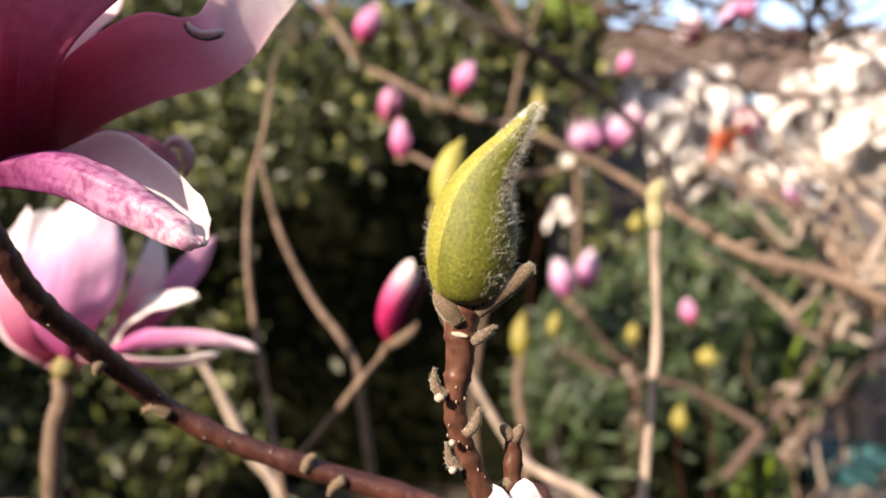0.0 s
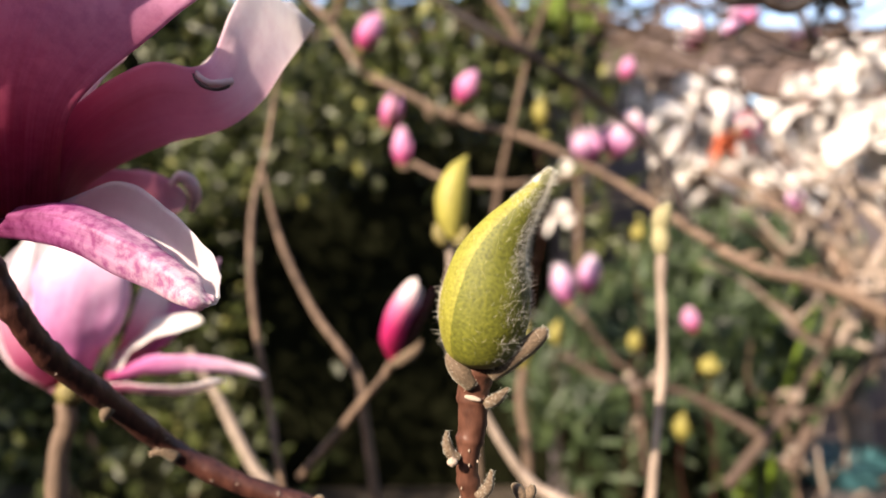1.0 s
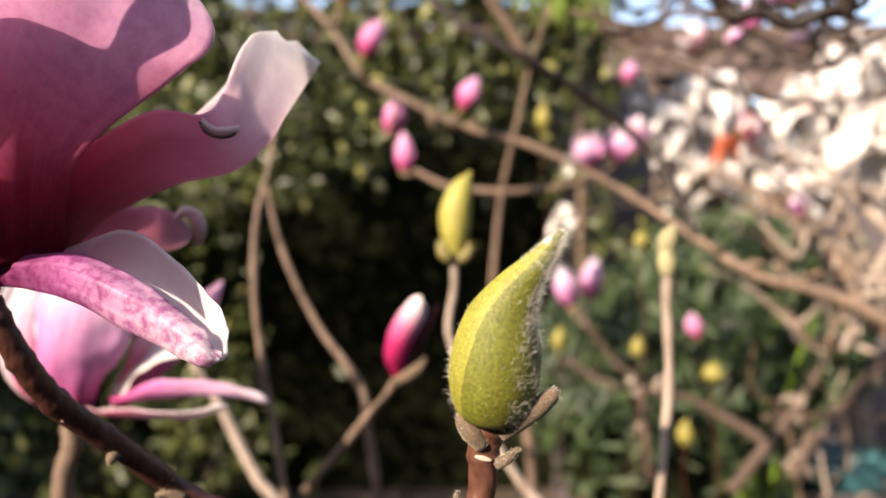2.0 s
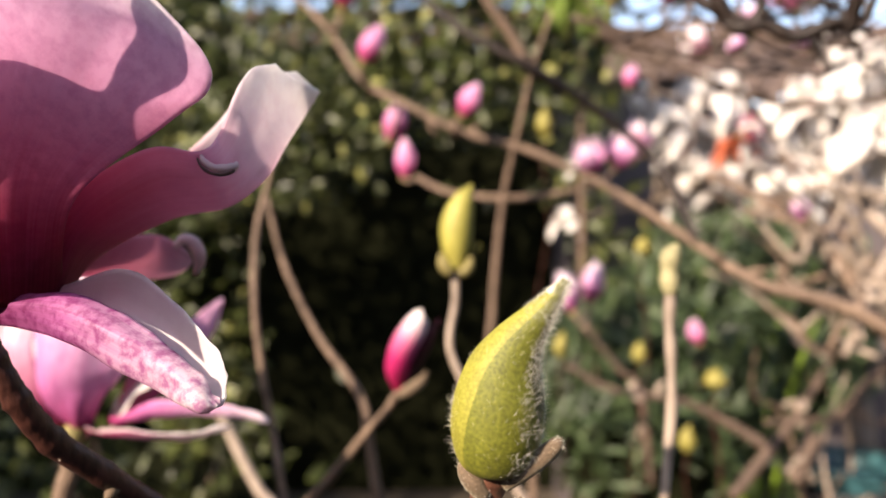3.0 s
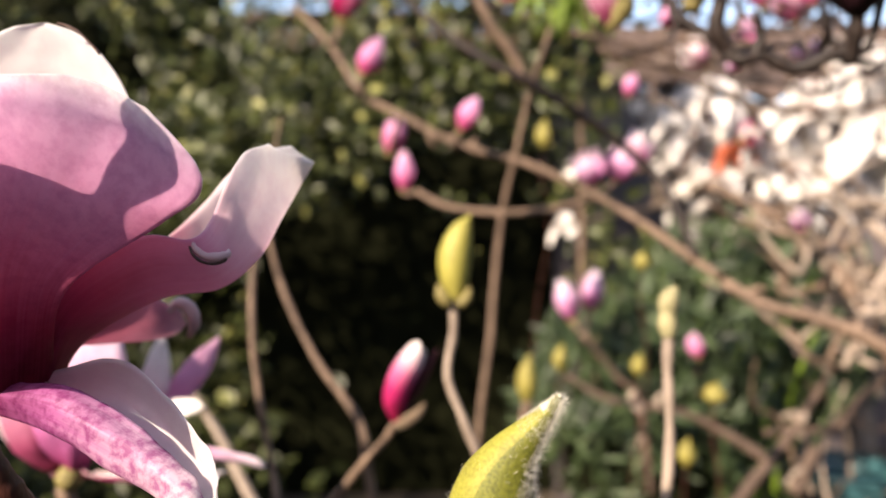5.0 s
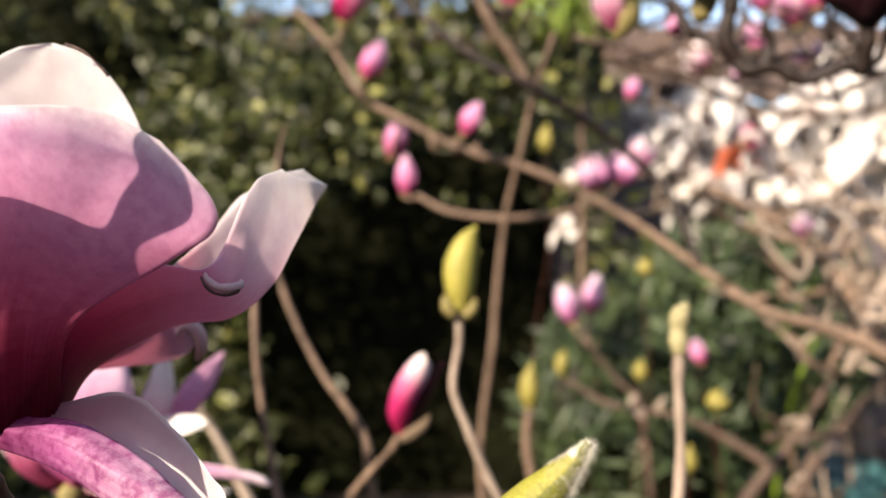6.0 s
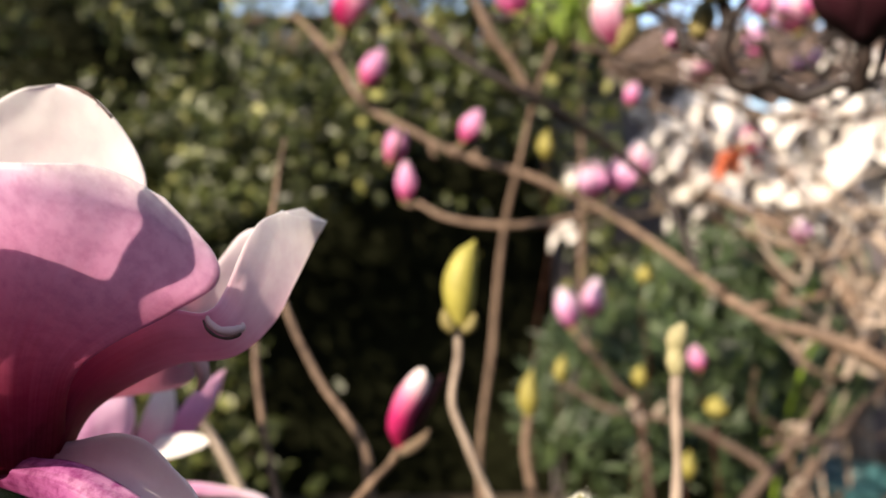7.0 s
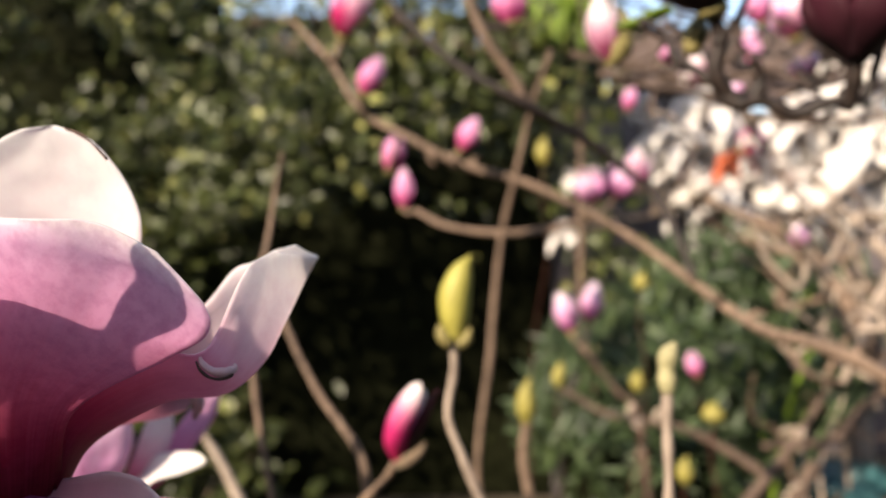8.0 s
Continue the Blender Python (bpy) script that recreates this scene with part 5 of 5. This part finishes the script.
# ---- the nearest bud on its twig ----
twig = thing("budded_twig", "downy green magnolia bud on a reddish-brown knobbly twig", "bud", "magnolia buds")
stem_line = [(0.0059, 0.163, 1.1893), (0.0049, 0.1635, 1.1846), (0.0042, 0.164, 1.1798), (0.0041, 0.164, 1.173), (0.003, 0.164, 1.1662), (0.003, 0.165, 1.1591), (0.005, 0.166, 1.152), (0.008, 0.167, 1.1441), (0.0127, 0.169, 1.1343), (0.0213, 0.176, 1.117), (0.0438, 0.245, 1.0703)]
stem = part("twig", tube(stem_line, [0.0046, 0.0042, 0.0037, 0.0035, 0.0028, 0.0026, 0.0027, 0.0030, 0.0035, 0.0040, 0.0055], 90, 18, 0.09, 5, 7), BARK_TWIG, twig)
bud_line = [(0.0055, 0.1632, 1.1874), (0.0057, 0.1625, 1.1904), (0.0064, 0.161, 1.1972), (0.0071, 0.1595, 1.2048), (0.0082, 0.158, 1.2117), (0.0108, 0.1565, 1.2178), (0.0148, 0.155, 1.2236), (0.0184, 0.1535, 1.2284), (0.0210, 0.1525, 1.2322)]
bud_r = [0.0040, 0.0080, 0.0102, 0.0101, 0.0084, 0.0059, 0.0037, 0.0020, 0.0009]
bud = part("bud", pod(bud_line, bud_r, 64, 56, 0.0, 2), BUD_GREEN, twig, "plump green bud scale")


def bud_scale(first, last, low, high, lift):
    """A scale that lies on the bud between two turns about its axis (degrees, from its foot to its tip)."""
    bm = bmesh.new()
    line, rad = sweep(bud_line, 60, bud_r)
    tan = tangents(line)
    grid = []
    for i in range(low, high + 1):
        t = tan[i]
        side = Vector((1, 0, 0))
        side = (side - t * side.dot(t)).normalized()
        other = t.cross(side)
        f = (i / 56) ** 1.6
        a0, a1 = (radians(p + (q - p) * f + 4 * math.sin(i * 0.11)) for p, q in (first, last))
        row = []
        for k in range(17):
            u = k / 16
            a = a0 + (a1 - a0) * u
            h = 0.98 if k in (0, 16) or i in (low, high) else 1 + lift * (1 + math.sin(math.pi * u))
            row.append(bm.verts.new(line[i] + (side * math.cos(a) + other * math.sin(a)) * rad[i] * h))
        grid.append(row)
    for r0, r1 in zip(grid, grid[1:]):
        for k in range(16):
            bm.faces.new((r0[k], r0[k + 1], r1[k + 1], r1[k]))
    bmesh.ops.recalc_face_normals(bm, faces=bm.faces)
    return bm


# the two scales paint the bud's sunlit and shaded sides
part("outer_scale", bud_scale((90, 90), (220, 254), 3, 55, 0.012), BUD_LIT_SIDE, twig, "overlapping outer scale with sunlight painted in as a paler green")
part("outer_scale", bud_scale((318, 286), (430, 440), 2, 57, 0.008), BUD_SHADE_SIDE, twig, "scale darkened for the bud's shaded side, under long silky down")


def down(line, radii, count, seed, longest, shade_side=0.0):
    """Fine tapering hairs that stand on a bud and sweep towards its tip."""
    rng = random.Random(seed)
    pts, rad = sweep(line, 80, radii)
    tan = tangents(pts)
    verts, faces = [], []
    for _ in range(count):
        i = int(80 * rng.random() ** (0.85 if shade_side else 1.0))
        a = rng.uniform(0, 2 * math.pi)
        t = tan[i]
        side = Vector((1, 0, 0))
        side = (side - t * side.dot(t)).normalized()
        n = side * math.cos(a) + t.cross(side) * math.sin(a)
        if shade_side and -0.9 < n.x < 0.3 and rng.random() < 0.95:
            continue
        if shade_side and i > 30 and n.x < -0.4 and rng.random() < 0.9:
            continue
        p = pts[i] + n * rad[i] * 0.985
        d = (n * rng.uniform(0.15, 0.7) + t * rng.uniform(0.2, 1.1) + Vector([rng.gauss(0, 0.4) for _ in range(3)])).normalized()
        ln = longest * rng.uniform(0.35, 1.0)
        bend = Vector([rng.gauss(0, 0.25) for _ in range(3)])
        w = d.cross(Vector([rng.gauss(0, 1) for _ in range(3)])).normalized() * rng.uniform(0.000016, 0.000034)
        b = len(verts)
        mid, end = p + d * ln * 0.55, p + (d + bend).normalized() * ln
        verts += [p - w, p + w, mid + w * 0.8, mid - w * 0.8, end]
        faces += [(b, b + 1, b + 2, b + 3), (b + 3, b + 2, b + 4)]
    mesh = bpy.data.meshes.new("down")
    mesh.from_pydata(verts, [], faces)
    mesh.materials.append(HAIR)
    return mesh


def add_down(parent, line, radii, count, seed, longest, shade_side=0.0):
    ob = new("down", down(line, radii, count, seed, longest, shade_side))
    ob.parent = parent
    ob["kind"] = "stuff"
    ob["label"] = "fine pale down"
    return ob


add_down(twig, bud_line, bud_r, 9000, 31, 0.0030, 1.0)
add_down(twig, bud_line[-3:], [0.0036, 0.0021, 0.0009], 2400, 32, 0.0012)
part("tip", pod([(0.0181, 0.1535, 1.2289), (0.0198, 0.153, 1.2308), (0.0211, 0.1525, 1.2325)], [0.0017, 0.0011, 0.0004], 10, 14), FELT, twig, "white felted tip")

BRACTS = [([(0.004, 0.1605, 1.1826), (0.0015, 0.16, 1.1856), (-0.0003, 0.1605, 1.1884), (-0.0005, 0.161, 1.1905), (-0.0003, 0.1612, 1.1913)], [0.0018, 0.0024, 0.0022, 0.0014, 0.0004]),
          ([(0.0082, 0.1605, 1.1852), (0.0126, 0.159, 1.1891), (0.0165, 0.158, 1.1923), (0.0198, 0.1575, 1.1954), (0.0209, 0.1575, 1.1965)], [0.0018, 0.0023, 0.0022, 0.0017, 0.0004]),
          ([(0.0069, 0.161, 1.178), (0.0096, 0.1605, 1.1797), (0.0123, 0.161, 1.182)], [0.0012, 0.0013, 0.0005]),
          ([(0.0008, 0.162, 1.165), (-0.0013, 0.162, 1.1666), (-0.0021, 0.162, 1.169), (-0.0021, 0.162, 1.1717)], [0.0012, 0.0013, 0.0010, 0.0004]),
          ([(0.0051, 0.163, 1.1556), (0.0076, 0.163, 1.158), (0.0086, 0.163, 1.1621)], [0.0012, 0.0013, 0.0005]),
          ([(0.0042, 0.164, 1.1465), (0.0018, 0.164, 1.1492), (0.0008, 0.164, 1.1535)], [0.0013, 0.0012, 0.0004])]
for pts, rad in BRACTS:
    q = part("bract", pod(pts, rad, 16, 14, 0, rad[0] * 900), BRACT, twig, "small downy brown bract")
    add_down(q, pts, rad, 240, int(rad[0] * 1e5), 0.0011)
for a, b2, r in (((0.0021, 0.1606, 1.1802), (0.0058, 0.1596, 1.1795), 0.0007), ((-0.0019, 0.1595, 1.1651), (0.0003, 0.159, 1.1654), 0.0012), ((0.0019, 0.161, 1.155), (0.0025, 0.161, 1.1534), 0.0009), ((0.0015, 0.162, 1.1471), (0.0032, 0.162, 1.1478), 0.0010)):
    part("leaf_scar", pod([a, Vector(a).lerp(Vector(b2), 0.5), b2], [r * 0.5, r, r * 0.5], 8, 10), SCAR, stem, "pale leaf scar")
line, _ = sweep(stem_line, 120)
rng = random.Random(55)
for k in range(22):
    i = rng.randrange(22, 84)
    a = rng.uniform(3.4, 6.0)
    d = Vector((math.cos(a), math.sin(a), 0))
    p = line[i] + d * 0.0030
    part("lenticel", pod([p - Vector((0, 0, 0.0004)), p, p + Vector((0, 0, 0.0004))], [0.0001, 0.00022, 0.0001], 4, 6), SCAR, stem)

side_twig = thing("spur_twig", "short knobbly brown side twig with peeling bud scales", "twig")
part("twig", tube([(0.0172, 0.172, 1.1538), (0.0177, 0.172, 1.1488), (0.0172, 0.172, 1.1417), (0.0165, 0.172, 1.1303), (0.0212, 0.175, 1.1175)], [0.0016, 0.0023, 0.0022, 0.0026], 22, 12, 0.2, 8, 4), BARK_TWIG, side_twig)
for pts in ([(0.0171, 0.171, 1.1527), (0.0153, 0.171, 1.1551), (0.0142, 0.171, 1.1559)], [(0.0176, 0.171, 1.152), (0.019, 0.171, 1.1545), (0.0194, 0.171, 1.1559)], [(0.0171, 0.171, 1.1421), (0.0154, 0.171, 1.1409), (0.0145, 0.171, 1.1418)]):
    part("bract", pod(pts, [0.0016, 0.0014, 0.0006], 8, 10), BRACT, side_twig)

low = thing("magnolia_flower", "pale pink magnolia bud half hidden under a green bud", "flower", "magnolia flowers")
for pts, wid in (([(0.0165, 0.172, 1.1189), (0.0137, 0.164, 1.1295), (0.0127, 0.163, 1.1373), (0.0122, 0.167, 1.1423)], [0.004, 0.0075, 0.0065, 0.0022]), ([(0.0189, 0.174, 1.118), (0.02, 0.168, 1.1278), (0.0201, 0.166, 1.1369), (0.02, 0.168, 1.1436)], [0.004, 0.007, 0.006, 0.002])):
    part("tepal", tepal(pts, wid, (0.0, -1, 0.0), [55, 55, 50, 45], 12, 18, 0.0006, 0.001, wid[1]), (TEPAL_OUT_PALE, WHITE), low)
